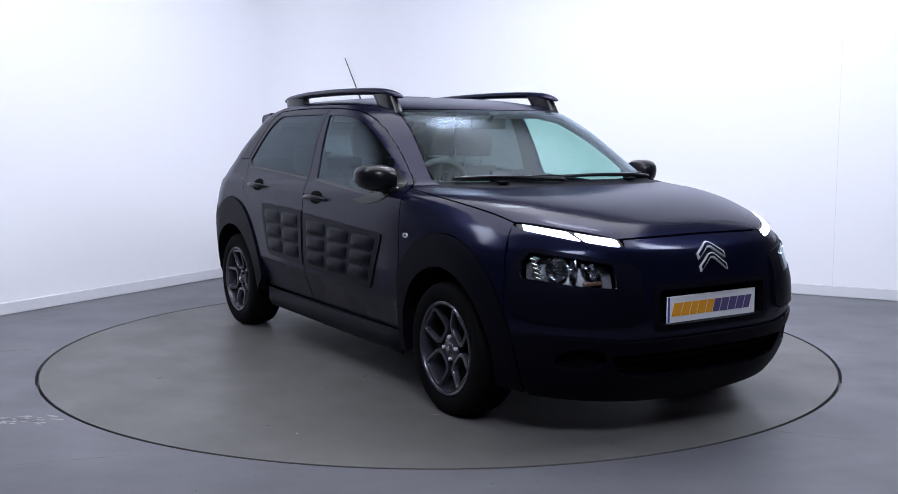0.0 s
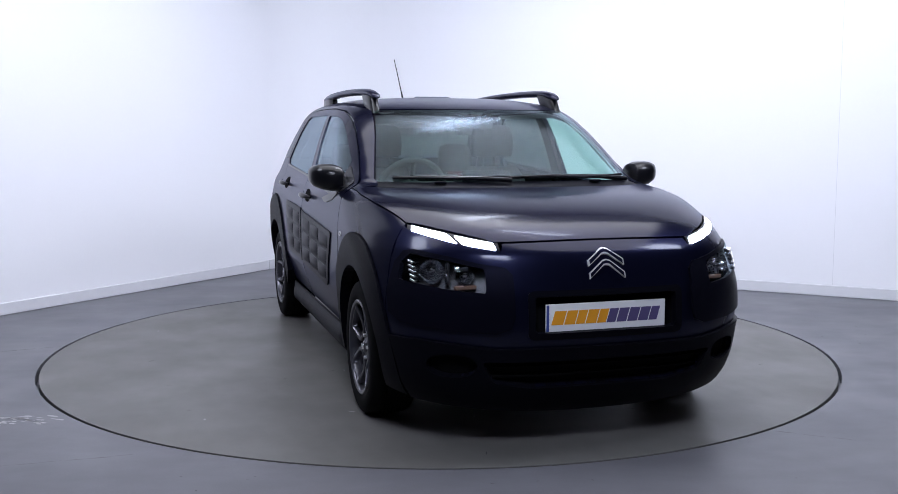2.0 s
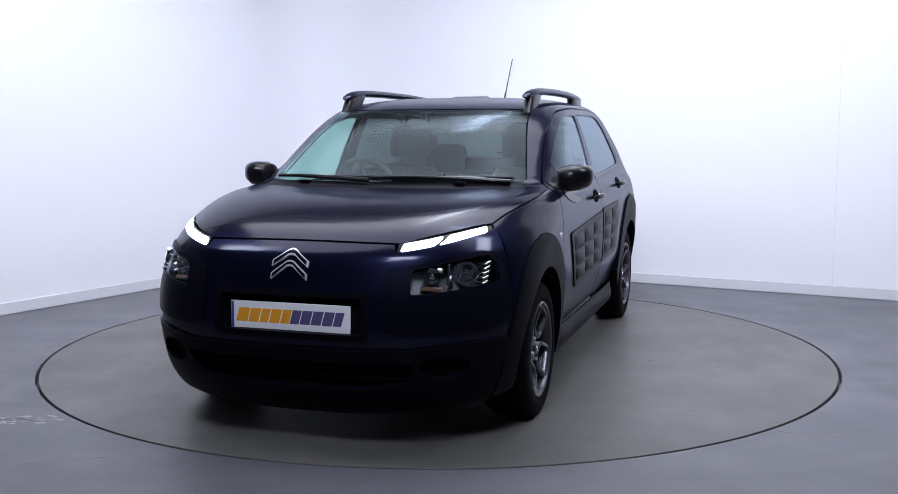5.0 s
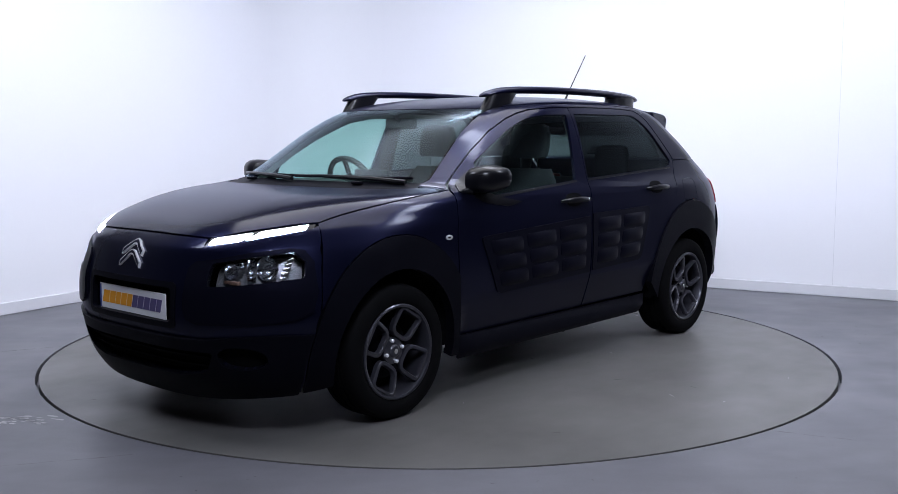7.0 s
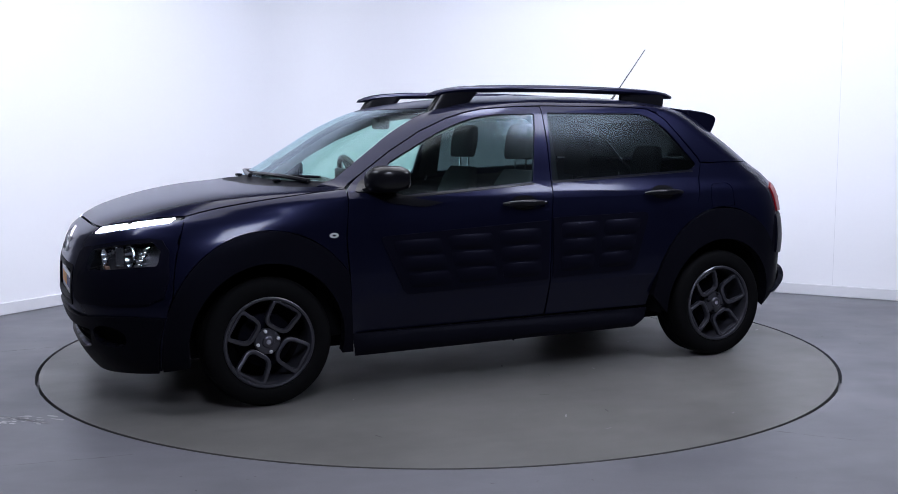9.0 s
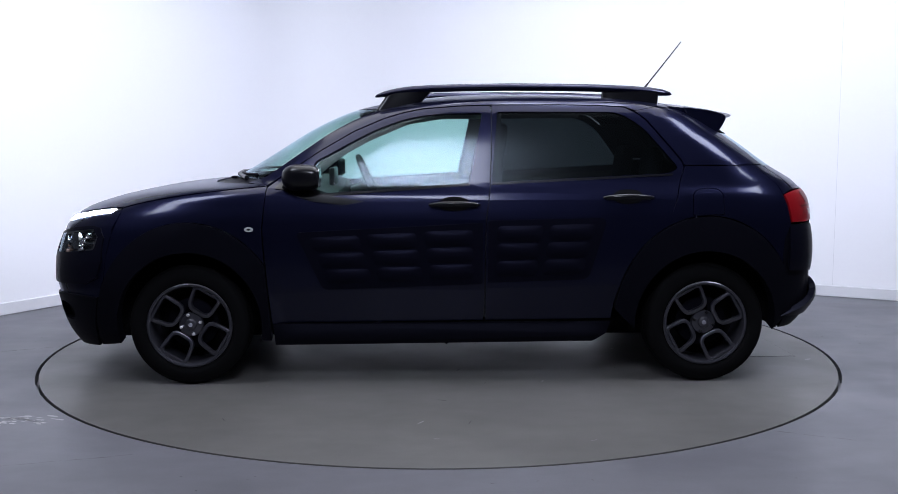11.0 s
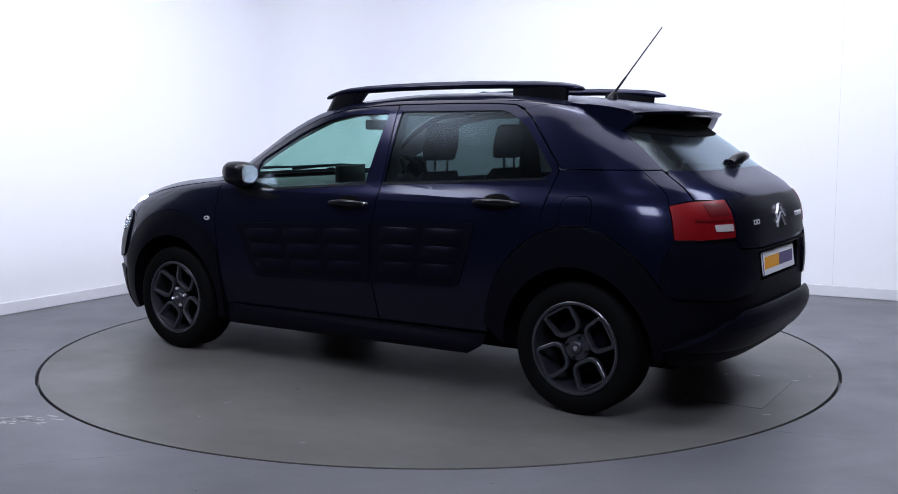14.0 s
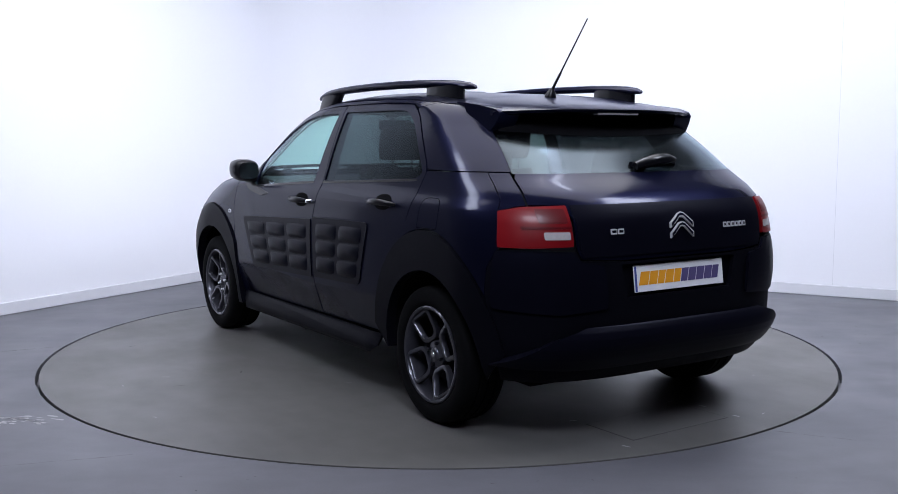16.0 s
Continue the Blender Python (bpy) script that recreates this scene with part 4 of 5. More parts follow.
        part("projector_shade", box((nose_x(0.56, 0.735) - 0.040, -0.030, -0.010), (nose_x(0.56, 0.735) - 0.022, 0.030, 0.012), 0.003, 1, Matrix.Translation((0, s * 0.56, 0.728))), REFLECTOR, hl)
        x = nose_x(0.55, 0.655) - 0.02
        part("indicator", box((x - 0.03, -0.045, -0.009), (x - 0.008, 0.045, 0.009), 0.004, 1, Matrix.Translation((0, s * 0.55, 0.657))), AMBER, hl, "amber indicator strip")
        part("lamp_divider", box((-0.05, -0.006, -0.045), (-0.012, 0.006, 0.045), 0.003, 1, Matrix.Translation((nose_x(0.607, 0.71), s * 0.607, 0.708))), REFLECTOR, hl)
        seg1 = nose_pts(rounded([(0.432, 0.803), (0.436, 0.828), (0.565, 0.852), (0.545, 0.822)], 0.006))
        seg2 = rounded([(nose_u(0.565, 0.826), 0.826), (nose_u(0.588, 0.857), 0.857), (nose_ux(1.66, 0.880), 0.880), (nose_ux(1.685, 0.862), 0.862), (nose_u(0.62, 0.840), 0.840)], 0.006)
        housing = [(nose_u(0.417, 0.797), 0.797), (nose_u(0.417, 0.832), 0.832), (nose_u(0.47, 0.842), 0.842), (nose_u(0.53, 0.853), 0.853), (nose_u(0.59, 0.865), 0.865), (nose_u(0.645, 0.878), 0.878), (nose_ux(1.63, 0.884), 0.884), (nose_ux(1.65, 0.868), 0.868), (nose_u(0.655, 0.848), 0.848), (nose_u(0.60, 0.830), 0.830), (nose_u(0.52, 0.812), 0.812)]
        h = panel("day_lamp", on_nose, [(s * u, v) for u, v in housing], GLOSS, car, off=-0.001, depth=0.02, label="slim lit white daytime running lamp")
        for seg in (seg1, seg2):
            panel("led_strip", on_nose, [(s * u, v) for u, v in seg], DRL, h, off=0.003, depth=0.004, fine=0.5)
    for za, zb in ((0.802, 0.747), (0.761, 0.698)):
        chevron("front_badge", on_nose, nose_pts, za, zb, 0.077, 0.024, 0.010)


def chevron(name, where, to_uv, za, zb, half, thick, off):
    """One chevron of the badge: a bright rim; the dark face laid on it paints a reflection."""
    def shape(inset):
        h, lo, hi = half - inset * 0.9, zb - thick * 0.45 + inset, zb + thick * 0.55 - inset * 0.4
        return [(-h, lo), (-h, hi), (-0.016, za - 0.004 - inset), (0, za - inset), (0.016, za - 0.004 - inset), (h, hi), (h, lo), (0.013, za - thick + inset), (0, za - thick + 0.002 + inset), (-0.013, za - thick + inset)]
    b = panel(name, where, to_uv(dense(shape(0.0), 0.012)), SILVER, car, off=off, depth=0.010, label="chrome double chevron badge", fine=0.6)
    panel("badge_reflection", where, to_uv(dense(shape(0.0056), 0.012)), PAINT, b, off=off + 0.0012, depth=0.001, fine=0.6)


def plate(width, m, name, label):
    root = part(name, box((0, -width / 2, -0.0555), (0.006, width / 2, 0.0555), 0.002, 1, m), PLATE, car, label)
    part("plate_edge", skin([[m @ Vector((x, a, b)) for a, b in ((-width / 2 + 0.003, -0.052), (-width / 2 + 0.003, 0.052), (-width / 2 + 0.014, 0.052), (-width / 2 + 0.014, -0.052))] for x in (0.006, 0.0068)]), PLATE_BLUE, root, "narrow blue strip")
    # slanted print: five orange and five purple blocks stand in for the trade name
    gap, slant, hgt = 0.0045, 0.008, 0.0275
    widths = (0.050, 0.045, 0.038, 0.045, 0.038, 0.038, 0.043, 0.043, 0.043, 0.036)
    x = -sum(widths) / 2 - gap * 4.5
    for i, wd in enumerate(widths):
        a, b = x, x + wd
        x = b + gap
        q = [(a - slant, -hgt), (b - slant, -hgt), (b + slant, hgt), (a + slant, hgt)]
        bm = skin([[m @ Vector((h, y, z)) for y, z in q] for h in (0.006, 0.0072)])
        part("print_block", bm, ORANGE if i < 5 else PURPLE, root)
    return root


def rear():
    top = [(tail_u(y, 1.096), 1.096) for y in [-0.63 + 0.063 * k for k in range(21)]]
    edge = [(tail_u(0.645, 1.08), 1.08), (tail_u(0.660, 1.03), 1.03), (tail_u(0.670, 0.995), 0.995), (tail_u(0.673, 0.978), 0.978), (tail_u(0.552, 0.976), 0.976), (tail_u(0.540, 0.92), 0.92), (tail_u(0.535, 0.80), 0.80), (tail_u(0.515, 0.765), 0.765), (tail_u(0.30, 0.752), 0.752)]
    out = top + edge + [(-u, v) for u, v in edge[::-1]]
    tg = panel("tailgate", on_tail, out, PAINT, car, label="dark blue tailgate")
    panel("tailgate_panel", on_tail, tail_pts(dense([(-0.525, 0.80), (-0.532, 0.975), (0.532, 0.975), (0.525, 0.80), (0.505, 0.770), (-0.505, 0.770)], 0.06)), SOFT, tg, off=0.004, depth=0.006, label="black tailgate centre panel")
    half = [(tail_u(0.647, 1.0985), 1.0985), (tail_u(0.652, 1.082), 1.082), (tail_u(0.667, 1.032), 1.032), (tail_u(0.677, 0.995), 0.995), (tail_u(0.680, 0.976), 0.976), (tail_u(0.71, 0.972), 0.972), (tail_ux(-1.737, 0.954), 0.954), (tail_ux(-1.716, 1.002), 1.002), (tail_ux(-1.691, 1.022), 1.022), (tail_ux(-1.656, 1.052), 1.052), (tail_ux(-1.621, 1.077), 1.077), (tail_ux(-1.593, 1.0985), 1.0985)]
    for s in (1, -1):
        panel("tailgate_shoulder", on_tail, [(s * u, v) for u, v in half], PAINT, car, label="dark blue panel above the tail lamp")
        lamp = rounded([(tail_u(0.548, 0.815), 0.815), (tail_u(0.548, 0.972), 0.972), (tail_u(0.70, 0.966), 0.966), (tail_ux(-1.737, 0.950), 0.950), (tail_ux(-1.774, 0.812), 0.812), (tail_u(0.70, 0.810), 0.810)], [0.5, 0.5, 0, 0.3, 0.3, 0], 3)
        lp = panel("tail_lamp", on_tail, [(s * u, v) for u, v in lamp], LAMP_RED, car, off=0.008, depth=0.03, label="square red tail lamp with clear insert")
        panel("lamp_bar", on_tail, [(s * u, v) for u, v in tail_pts(rounded([(0.565, 0.905), (0.565, 0.958), (0.665, 0.958), (0.665, 0.905)], 0.008))], LAMP_DEEP, lp, off=0.010, depth=0.002, fine=0.4)
        panel("clear_insert", on_tail, [(s * u, v) for u, v in tail_pts(rounded([(0.562, 0.842), (0.562, 0.872), (0.655, 0.872), (0.655, 0.842)], 0.006))], LAMP_CLEAR, lp, off=0.0105, depth=0.002, fine=0.4, label="clear reversing lamp")
        panel("lamp_rim", on_tail, [(s * u, v) for u, v in tail_pts([(0.552, 0.884), (0.552, 0.894), (0.72, 0.894), (0.72, 0.884)])], LAMP_DEEP, lp, off=0.0105, depth=0.002, fine=0.4)
    # near-black sheet that paints the spoiler's shade across the top of the glass
    band = [(tail_u(y, 1.268 - 0.022 * (1 - (y / 0.56) ** 2)), 1.268 - 0.022 * (1 - (y / 0.56) ** 2)) for y in [0.56 - 0.056 * k for k in range(21)]] + [(tail_u(y, 1.35), 1.35) for y in [-0.52 + 0.052 * k for k in range(21)]]
    panel("spoiler_shade", on_tail, band, INNER, tg, off=0.004, depth=0.004, label="black band painting the spoiler's shade on the rear window")
    # bumper
    h2 = [(tail_ux(-1.774, 0.802), 0.802), (tail_ux(-1.737, 0.73), 0.73), (tail_ux(-1.729, 0.66), 0.66), (tail_ux(-1.735, 0.50), 0.50), (tail_ux(-1.745, 0.36), 0.36), (tail_ux(-1.74, 0.262), 0.262)]
    low = [(tail_u(y, 0.256), 0.256) for y in [0.64 - 0.064 * k for k in range(21)]]
    up = [(tail_u(y, z), z) for y, z in [(-0.70, 0.802), (-0.54, 0.795), (-0.52, 0.758), (-0.30, 0.745), (0.0, 0.745), (0.30, 0.745), (0.52, 0.758), (0.54, 0.795), (0.70, 0.802)]]
    rec = tail_pts(rounded(dense([(-0.30, 0.60), (-0.33, 0.735), (0.33, 0.735), (0.30, 0.60)], 0.08), 0.01))
    bp = panel("rear_bumper", on_tail, h2 + low + [(-u, v) for u, v in h2[::-1]] + up, PLASTIC, car, holes=[rec], label="matte black rear bumper")
    panel("plate_recess", on_tail, tail_pts(dense([(-0.35, 0.58), (-0.35, 0.75), (0.35, 0.75), (0.35, 0.58)], 0.08)), PLASTIC, bp, off=-0.022, depth=0.0)
    ridge = tail_pts(dense([(-0.79, 0.335), (-0.62, 0.455), (-0.50, 0.492), (0.50, 0.492), (0.62, 0.455), (0.79, 0.335), (0.55, 0.318), (-0.55, 0.318)], 0.06))

    def roll(u, v):
        return 0.010 + 0.034 * max(0.0, math.sin(math.pi * min(max((v - 0.315) / 0.18, 0), 1) ** 1.5)) ** 0.7
    panel("bumper_ridge", on_tail, ridge, SOFT, bp, swell=roll, depth=0.03, label="rounded black bumper step")
    for s in (1, -1):
        bow = lambda u, v: 0.004 + 0.012 * max(0.0, 1 - ((v - 0.66) / 0.14) ** 2)
        p = rounded([(s * u, v) for u, v in [(tail_u(0.40, 0.56), 0.56), (tail_u(0.42, 0.735), 0.735), (tail_u(0.52, 0.75), 0.75), (tail_u(0.555, 0.79), 0.79), (tail_ux(-1.76, 0.795), 0.795), (tail_ux(-1.755, 0.57), 0.57), (tail_u(0.60, 0.545), 0.545)]], [0.8, 0.8, 0, 0, 0.8, 1.5, 0])
        panel("bumper_pad", on_tail, p, SOFT, bp, swell=bow, depth=0.02, label="soft black bumper corner pad")
    # badge and bars for the model lettering
    for za, zb in ((0.930, 0.878), (0.893, 0.836)):
        chevron("rear_badge", on_tail, tail_pts, za, zb, 0.066, 0.022, 0.014)
    for y0, n, w in ((0.385, 2, 0.030), (-0.255, 6, 0.021)):
        for k in range(n):
            y = y0 - k * (w + 0.005)
            panel("model_lettering", on_tail, tail_pts(rounded([(y, 0.857), (y, 0.879), (y - w, 0.879), (y - w, 0.857)], 0.004)), SILVER, tg, holes=[tail_pts([(y - 0.006, 0.863), (y - 0.006, 0.873), (y - w + 0.001, 0.873), (y - w + 0.001, 0.863)])], off=0.009, depth=0.003, fine=0.4, label="small chrome letter bar")
    # spoiler over the rear window
    secs = []
    for k in range(25):
        y = -0.588 + 0.049 * k
        e = 1 - abs(y / 0.60) ** 3
        xf_, xb = -1.18, -1.455 - 0.160 * e
        zf, zb = top_at(-1.18, min(abs(y), 0.57)) + 0.002, 1.352 + 0.014 * e
        secs.append([(xf_, y, zf), (xf_ + (xb - xf_) * 0.35, y, zf + (zb - zf) * 0.30 + 0.004), (xf_ + (xb - xf_) * 0.7, y, zf + (zb - zf) * 0.66 + 0.006), (xb + 0.02, y, zb + 0.007), (xb, y, zb), (xb + 0.01, y, zb - 0.012), (xb + 0.12, y, zb - 0.030), (xf_ - 0.10, y, zf - 0.06), (xf_, y, zf - 0.04)])
    sp = part("spoiler", skin(secs), PAINT, car, "dark blue roof spoiler")
    for s in (1, -1):
        side_view = rounded([(-1.255, 1.400), (-1.290, 1.325), (-1.428, 1.252), (-1.468, 1.300), (-1.492, 1.345), (-1.470, 1.366), (-1.38, 1.385)], 0.012, 3)
        rows = [[(x, s * (y0 - max(0.0, -1.40 - x) * 0.35), z) for x, z in side_view] for y0 in (0.606, 0.598, 0.50)]
        rows[0] = [(x + (-1.42 - x) * 0.03, y, z + (1.34 - z) * 0.05) for x, y, z in rows[0]]
        part("spoiler_fin", skin(rows), PAINT, sp, "dark blue spoiler end fin")
    part("brake_light", box((-1.600, -0.12, 1.342), (-1.560, 0.12, 1.353), 0.003, 1), LAMP_CLEAR, sp, "pale high-level brake lamp strip")
    # rear wiper
    wx = tail_x(0, 1.125) - 0.02
    wp = part("rear_wiper", lathe([(0.0, 0.03), (0.022, 0.028), (0.032, 0.015), (0.034, 0.0), (0.0, 0.0)], 20, Matrix.Translation((wx + 0.015, 0.02, 1.118)) @ pose(0, 0, 0, 0, -125)), GLOSS, car, "short black rear wiper")
    part("wiper_arm", tube([(wx - 0.004, 0.05, 1.120), (wx - 0.014, 0.0, 1.134), (wx - 0.016, -0.06, 1.146), (wx - 0.010, -0.13, 1.150), (wx + 0.004, -0.19, 1.147)], [0.022, 0.032, 0.034, 0.030, 0.014], 12, flat=0.8), GLOSS, wp)
    part("wiper_blade", tube([(tail_x(y, 1.13) - 0.012, y, 1.128 + 0.01 * y) for y in (0.06, 0.0, -0.08, -0.16, -0.20)], 0.011, 8), PLASTIC, wp)


def fittings():
    for s in (1, -1):
        xs = [0.348, 0.335, 0.30, 0.24, 0.17, 0.05, -0.12, -0.35, -0.60, -0.80, -0.98, -1.09, -1.16, -1.20, -1.212]
        zs = [1.452, 1.457, 1.465, 1.477, 1.486, 1.494, 1.499, 1.502, 1.501, 1.498, 1.491, 1.484, 1.476, 1.470, 1.466]
        rs = [0.006, 0.016, 0.026, 0.032, 0.034, 0.034, 0.034, 0.034, 0.034, 0.034, 0.034, 0.034, 0.030, 0.018, 0.006]
        ys = [0.520, 0.521, 0.523, 0.527, 0.530, 0.535, 0.54, 0.545, 0.545, 0.54, 0.53, 0.52, 0.512, 0.508, 0.506]
        rail = part("roof_rail", tube([(x, s * y, z) for x, y, z in zip(xs, ys, zs)], rs, 14, flat=0.58), PAINT, car, "dark raised roof rail")
        for a, b, ta, tb in ((0.350, 0.110, 0.285, 0.045), (-0.835, -1.135, -0.84, -1.14)):
            foot = []
            for t in (0.0, 0.35, 0.7, 1.0):
                xa, xb = ta + (a - ta) * t, tb + (b - tb) * t
                ring = []
                for k in range(16):
                    c, q = math.cos(2 * math.pi * k / 16), math.sin(2 * math.pi * k / 16)
                    x = (xa + xb) / 2 + (xa - xb) / 2 * math.copysign(abs(c) ** 0.6, c)
                    y = 0.528 + 0.030 * math.copysign(abs(q) ** 0.8, q)
                    zt = float(np.interp(-x, [-v for v in xs], zs)) - 0.004
                    zb = top_at(x, y) - 0.008
                    ring.append((x, s * y, zt + (zb - zt) * t))
                foot.append(ring)
            part("rail_foot", skin(foot), GLOSS, rail, "gloss black rail foot")
    tip = (-1.386, 0.006, 1.786)
    base = (-1.125, 0.01, 1.445)
    aer = part("aerial", lathe([(0.0, 0.0), (0.030, 0.0), (0.028, 0.012), (0.016, 0.035), (0.009, 0.045), (0.0, 0.047)], 18, Matrix.Translation((base[0], base[1], top_at(base[0], 0) - 0.003)) @ pose(0, 0, 0, 0, -20)), GLOSS, car, "thin black whip aerial on the roof")
    b, t = Vector((base[0] - 0.01, base[1], top_at(base[0], 0) + 0.03)), Vector(tip)
    part("whip", tube([b, b.lerp(t, 0.25), b.lerp(t, 0.26), t], [0.007, 0.006, 0.004, 0.003], 8), GLOSS, aer)
    for pts in ([(0.62, 1.030), (0.45, 1.045), (0.15, 1.050), (-0.05, 1.046)], [(-0.05, 1.034), (-0.22, 1.044), (-0.45, 1.050), (-0.60, 1.046)]):
        path = [(nose_x(y, z) + 0.022, y, z + 0.004) for y, z in pts]
        w = part("windscreen_wiper", tube(path, [0.012, 0.011, 0.009, 0.006], 8), GLOSS, car, "black windscreen wiper")
        blade = [(nose_x(pts[0][0] + (pts[-1][0] - pts[0][0]) * k / 10, 1.052) + 0.012, pts[0][0] + (pts[-1][0] - pts[0][0]) * k / 10, 1.052) for k in range(11)]
        part("blade", tube(blade, 0.007, 6), PLASTIC, w)


def wheel(hub, s, turn):
    m = Matrix.Translation((hub, s * FACE, HUB_Z)) @ pose(0, 0, 0, -90 * s)
    root = new("wheel")
    root.parent = car
    root["label"] = "alloy wheel with grey looped spokes and black tyre"
    R = HUB_Z
    prof = [(0.212, -0.005), (0.222, 0.003), (0.240, 0.007), (0.262, 0.007), (0.280, 0.003), (0.292, -0.004), (0.299, -0.016), (R, -0.034)]
    for h in (-0.062, -0.105, -0.145):
        prof += [(R, h + 0.004), (R - 0.007, h + 0.002), (R - 0.007, h - 0.004), (R, h - 0.006)]
    prof += [(R - 0.002, -0.178), (0.292, -0.194), (0.262, -0.203), (0.23, -0.205), (0.212, -0.195)]
    part("tyre", lathe(prof, 72, m, closed=True), RUBBER, root, "black rubber tyre")
    rim = part("rim", lathe([(0.214, 0.002), (0.209, 0.006), (0.200, 0.003), (0.193, -0.012), (0.190, -0.06), (0.188, -0.19), (0.213, -0.195), (0.213, -0.19), (0.196, -0.17), (0.198, -0.04), (0.205, -0.02), (0.214, -0.006)], 72, m, closed=True), ALLOY, root, "grey alloy rim")
    part("brake_drum", lathe([(0.0, -0.075), (0.115, -0.075), (0.128, -0.085), (0.13, -0.16), (0.0, -0.16)], 36, m), PLASTIC, root)
    part("wheel_back", lathe([(0.0, -0.165), (0.189, -0.165), (0.189, -0.18), (0.0, -0.18)], 36, m), INNER, root)
    for k in range(4):
        a = radians(turn + 90 * k)
        loop = rounded([(0.058, -0.066), (0.192, -0.080), (0.194, 0.080), (0.064, 0.066)], [0.050, 0.030, 0.030, 0.050], 7)
        c = (0.135, 0.002)
        secs = []
        for q in loop:
            d = Vector((c[0] - q[0], c[1] - q[1])).normalized()
            inn = (q[0] + d.x * 0.020, q[1] + d.y * 0.020)
            dish = lambda p: -0.028 + 0.024 * min(1, (math.hypot(*p) / 0.19) ** 2)
            secs.append([(*q, dish(q) - 0.026), (*q, dish(q) - 0.003), (q[0] + d.x * 0.004, q[1] + d.y * 0.004, dish(q)), (q[0] + d.x * 0.016, q[1] + d.y * 0.016, dish(q)), (*inn, dish(q) - 0.006), (*inn, dish(q) - 0.026)])
        bm = bmesh.new()
        rings = [[bm.verts.new(p) for p in sec] for sec in secs]
        for i in range(len(rings)):
            A, B = rings[i], rings[(i + 1) % len(rings)]
            for j in range(6):
                bm.faces.new((A[j], A[(j + 1) % 6], B[(j + 1) % 6], B[j]))
        bmesh.ops.recalc_face_normals(bm, faces=bm.faces[:])
        bm.transform(m @ Matrix.Rotation(a, 4, "Z"))
        part("spoke", bm, ALLOY, rim, "looped grey spoke")
        part("wheel_bolt", lathe([(0.0, -0.018), (0.006, -0.018), (0.009, -0.021), (0.009, -0.045), (0.0, -0.045)], 6, m @ Matrix.Rotation(a + radians(45), 4, "Z") @ Matrix.Translation((0.050, 0, 0))), SILVER if hub > 0 else GLOSS, rim, "wheel bolt")
    part("hub_cap", lathe([(0.0, -0.016), (0.020, -0.017), (0.027, -0.021), (0.030, -0.028), (0.058, -0.034), (0.062, -0.042), (0.060, -0.06), (0.0, -0.06)], 32, m), ALLOY, rim, "grey hub centre")
    part("cap_emblem", lathe([(0.0, -0.0145), (0.011, -0.0148), (0.012, -0.017), (0.0, -0.017)], 20, m), CHROME, rim)


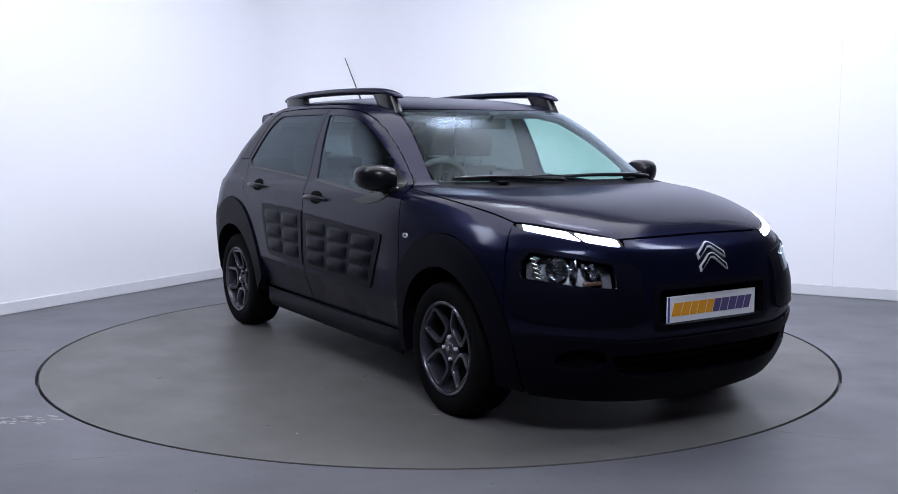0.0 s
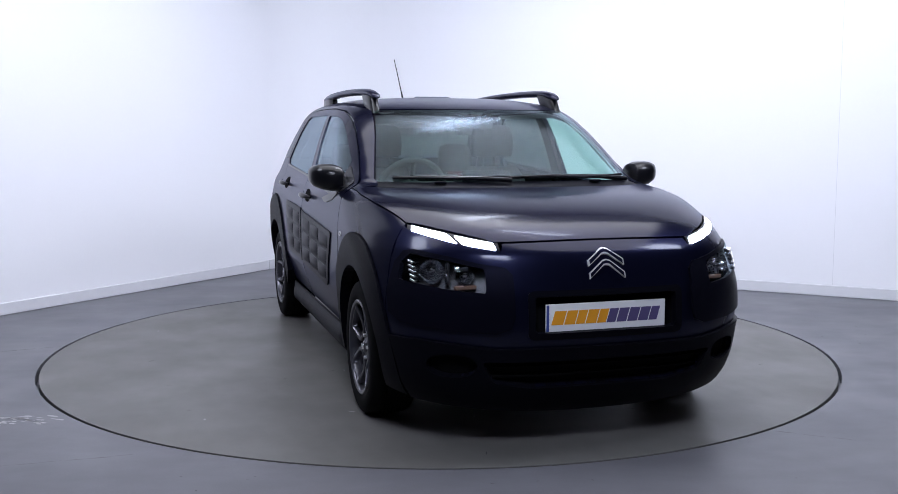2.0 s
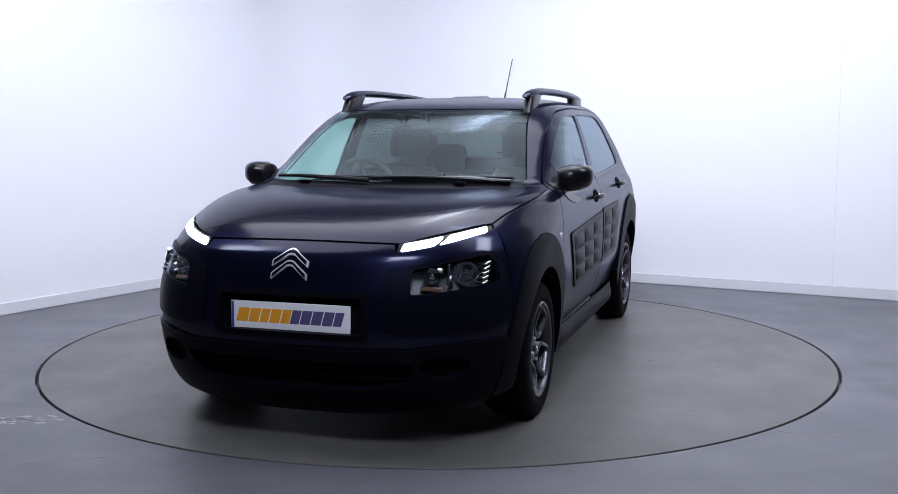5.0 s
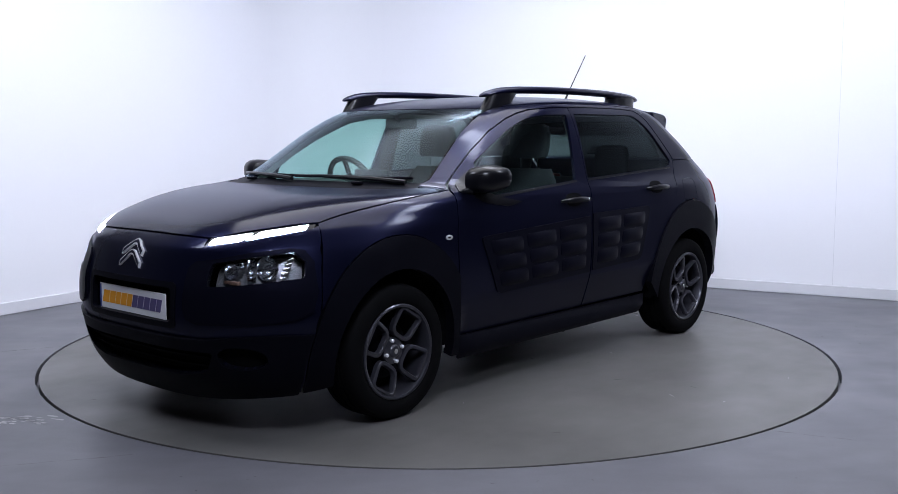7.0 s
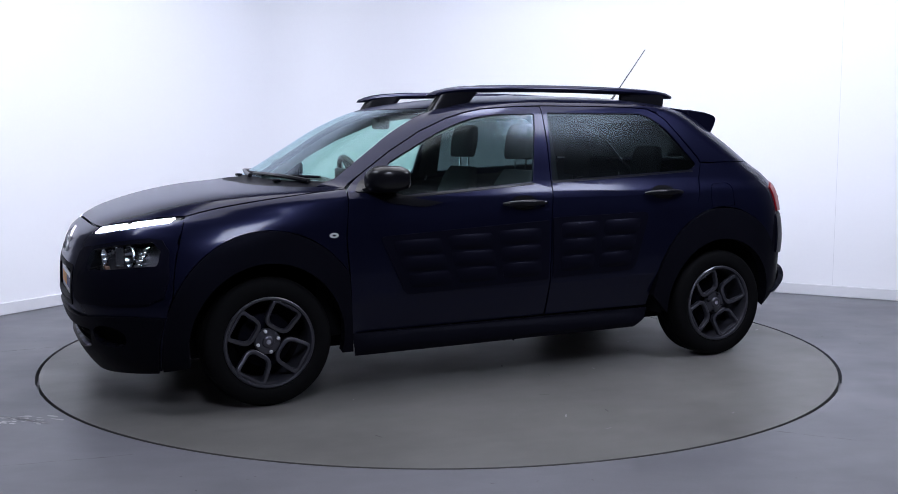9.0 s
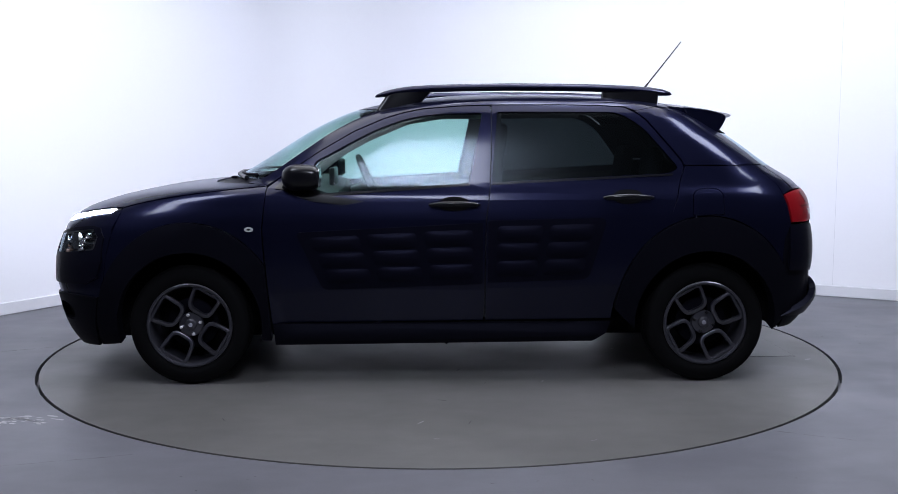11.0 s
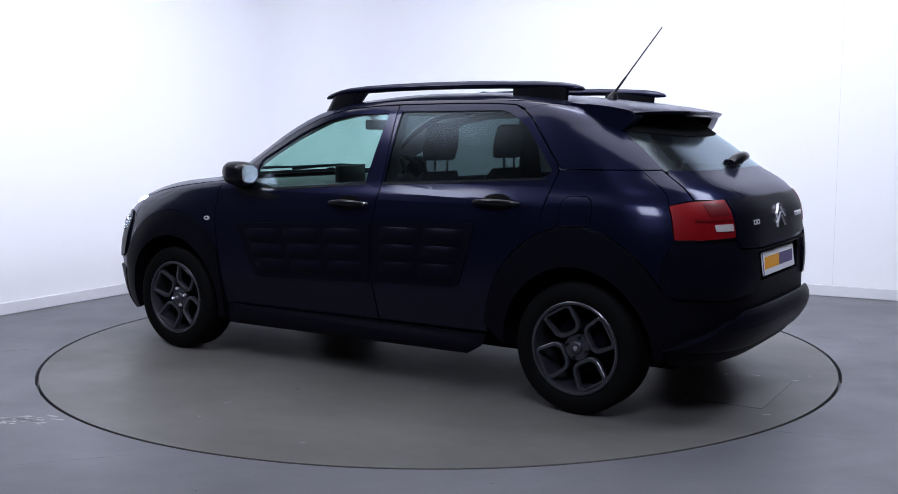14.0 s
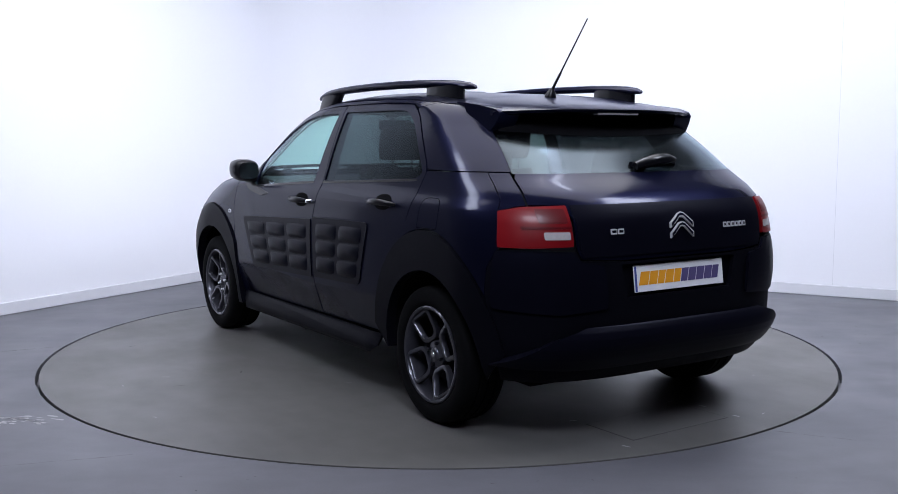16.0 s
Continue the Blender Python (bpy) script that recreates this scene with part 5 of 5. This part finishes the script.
def interior():
    part("floor_pan", box((-1.72, -0.58, 0.20), (1.70, 0.58, 0.30), 0.02), INNER, car)
    # plain black blocks added inside the shell to stop light showing through
    part("engine_bay_filler", box((1.02, -0.55, 0.30), (1.80, 0.55, 0.80), 0.05), INNER, car)
    part("bulkhead", box((0.86, -0.72, 0.28), (1.02, 0.72, 0.955), 0.03), INNER, car)
    part("rear_underside", box((-1.86, -0.60, 0.272), (-1.60, 0.60, 0.36), 0.03), INNER, car)
    part("boot_filler", box((-1.80, -0.60, 0.30), (-1.05, 0.60, 0.72), 0.03), INNER, car)
    sec = []
    for y in [-0.70 + 0.1 * k for k in range(15)]:
        bulge = 0.03 if -0.56 < y < -0.15 else 0.0
        sec.append([(1.02, y, 0.98), (0.86, y, 1.0), (0.66, y, 0.985 + bulge), (0.56, y, 0.95 + bulge), (0.52, y, 0.86), (0.56, y, 0.66), (1.0, y, 0.60)])
    dash = part("dashboard", skin(sec), TRIM, car, "dark grey dashboard")
    wheel_m = Matrix.Translation((0.42, -0.36, 0.955)) @ pose(0, 0, 0, 0, -66)
    ring = [(wheel_m @ Vector((0.183 * math.cos(2 * math.pi * k / 40), 0.183 * math.sin(2 * math.pi * k / 40), 0))) for k in range(40)]
    st = part("steering_wheel", tube(ring, 0.016, 10, closed=True), TRIM, car, "dark steering wheel")
    part("wheel_boss", lathe([(0.0, 0.02), (0.05, 0.018), (0.07, 0.0), (0.06, -0.04), (0.0, -0.05)], 24, wheel_m), TRIM, st)
    for a in (0, 90, 180):
        part("wheel_spoke", tube([wheel_m @ Vector((0.05 * math.sin(radians(a + 90)), 0.05 * math.cos(radians(a + 90)), 0)), wheel_m @ Vector((0.18 * math.sin(radians(a + 90)), 0.18 * math.cos(radians(a + 90)), 0))], 0.014, 8), TRIM, st)
    part("column", tube([wheel_m @ Vector((0, 0, -0.03)), wheel_m @ Vector((0, 0, -0.25))], 0.04, 10), TRIM, st)
    pod = part("display", box((0.60, -0.13, 0.97), (0.63, 0.13, 1.07), 0.008), GLOSS, dash, "black screen")

    def seat(x, y, half, back_top, name, lean):
        base = []
        for t in (0.0, 0.15, 0.5, 0.85, 1.0):
            w = half * (0.9 if t in (0.0, 1.0) else 1.0)
            base.append([(x + 0.48 * t, y + a, 0.52 + 0.05 * t + b) for a, b in oval(0, 0, w, 0.085 if 0 < t < 1 else 0.05, 20, 3.5)])
        st_ = part(name, skin(base), CLOTH, car, "dark grey cloth seat")
        secs = []
        for k in range(9):
            t = k / 8
            z = 0.50 + (back_top - 0.50) * t
            w = half * (1.0 - 0.25 * t ** 2) * (0.85 if t in (0, 1) else 1)
            d = (0.075 - 0.03 * t) * (0.55 if t in (0, 1) else 1)
            secs.append([(x - 0.02 - lean * t + a, y + b, z) for a, b in oval(0, 0, d, w, 20, 3.2)])
        part("backrest", skin(secs), CLOTH, st_)
        return st_

    def rest(x, y, z, owner, w=0.135):
        secs = []
        for dz, k in ((-0.095, 0.80), (-0.085, 0.93), (-0.03, 1.0), (0.04, 0.98), (0.085, 0.86), (0.10, 0.6)):
            secs.append([(x + a - dz * 0.15, y + b, z + dz) for a, b in oval(0, 0, 0.05 * k, w * k, 20, 2.8)])
        h = part("headrest", skin(secs), CLOTH, owner)
        for e in (-0.06, 0.06):
            part("headrest_post", tube([(x, y + e, z - 0.18), (x, y + e, z - 0.07)], 0.006, 6), CHROME, h)
    for y in (-0.36, 0.36):
        s_ = seat(-0.10, y, 0.25, 1.06, "front_seat", 0.17)
        rest(-0.30, y, 1.215, s_)
    b_ = seat(-0.98, 0.0, 0.62, 0.98, "rear_bench", 0.16)
    for y in (-0.38, 0.38):
        rest(-1.14, y, 1.09, b_, 0.12)
    m_ = part("rear_view_mirror", box((0.385, -0.115, 1.285), (0.41, 0.115, 1.345), 0.014, 3), TRIM, car, "black interior mirror")
    part("mirror_stem", tube([(0.41, 0.0, 1.33), (0.455, 0.0, 1.372)], 0.012, 8), TRIM, m_)
    part("sensor_pad", box((0.42, -0.035, 1.36), (0.46, 0.035, 1.378), 0.006), TRIM, m_)


for side in (1, -1):
    wing(side)
    cladding(side)
    front_door(side)
    rear_door(side)
    body_side(side)
tops()
front()
rear()
plate(0.522, Matrix.Translation((2.073, 0, 0.540)) @ pose(0, 0, 0, 0, 0, 0), "number_plate", "white front plate with orange and purple print")
plate(0.522, Matrix.Translation((-1.990, 0, 0.668)) @ pose(0, 0, 0, 0, 0, 180) @ pose(0, 0, 0, 0, -8, 0), "number_plate", "white rear plate with orange and purple print")
fittings()
for side in (1, -1):
    for hub_x in (F_HUB, R_HUB):
        wheel(hub_x, side, {(F_HUB, 1): 60, (R_HUB, 1): 30, (F_HUB, -1): 50, (R_HUB, -1): 5}[hub_x, side])
interior()
for ob in car.children_recursive:
    if ob.name.startswith(("windscreen", "window_pane", "rear_window", "lens")) and "wiper" not in ob.name:
        ob.visible_shadow = False


def motions():
    """The turntable starts slowly and then turns at an even pace, with the car on it."""
    turns = [(0.0, -58.36), (0.5, -59.75), (1.0, -62.9), (1.5, -67.55), (2.0, -73.35)] + [(2.0 + 0.5 * k, -73.4 - 5.86 * k) for k in range(1, 29)]
    walk(turntable, [(t, pose(0, 0, 0, 0, 0, a)) for t, a in turns])
    walk(car, [(t, pose(0, 0, 0, 0, 0, a) @ Matrix.Translation((0, MID, 0))) for t, a in turns])


motions()
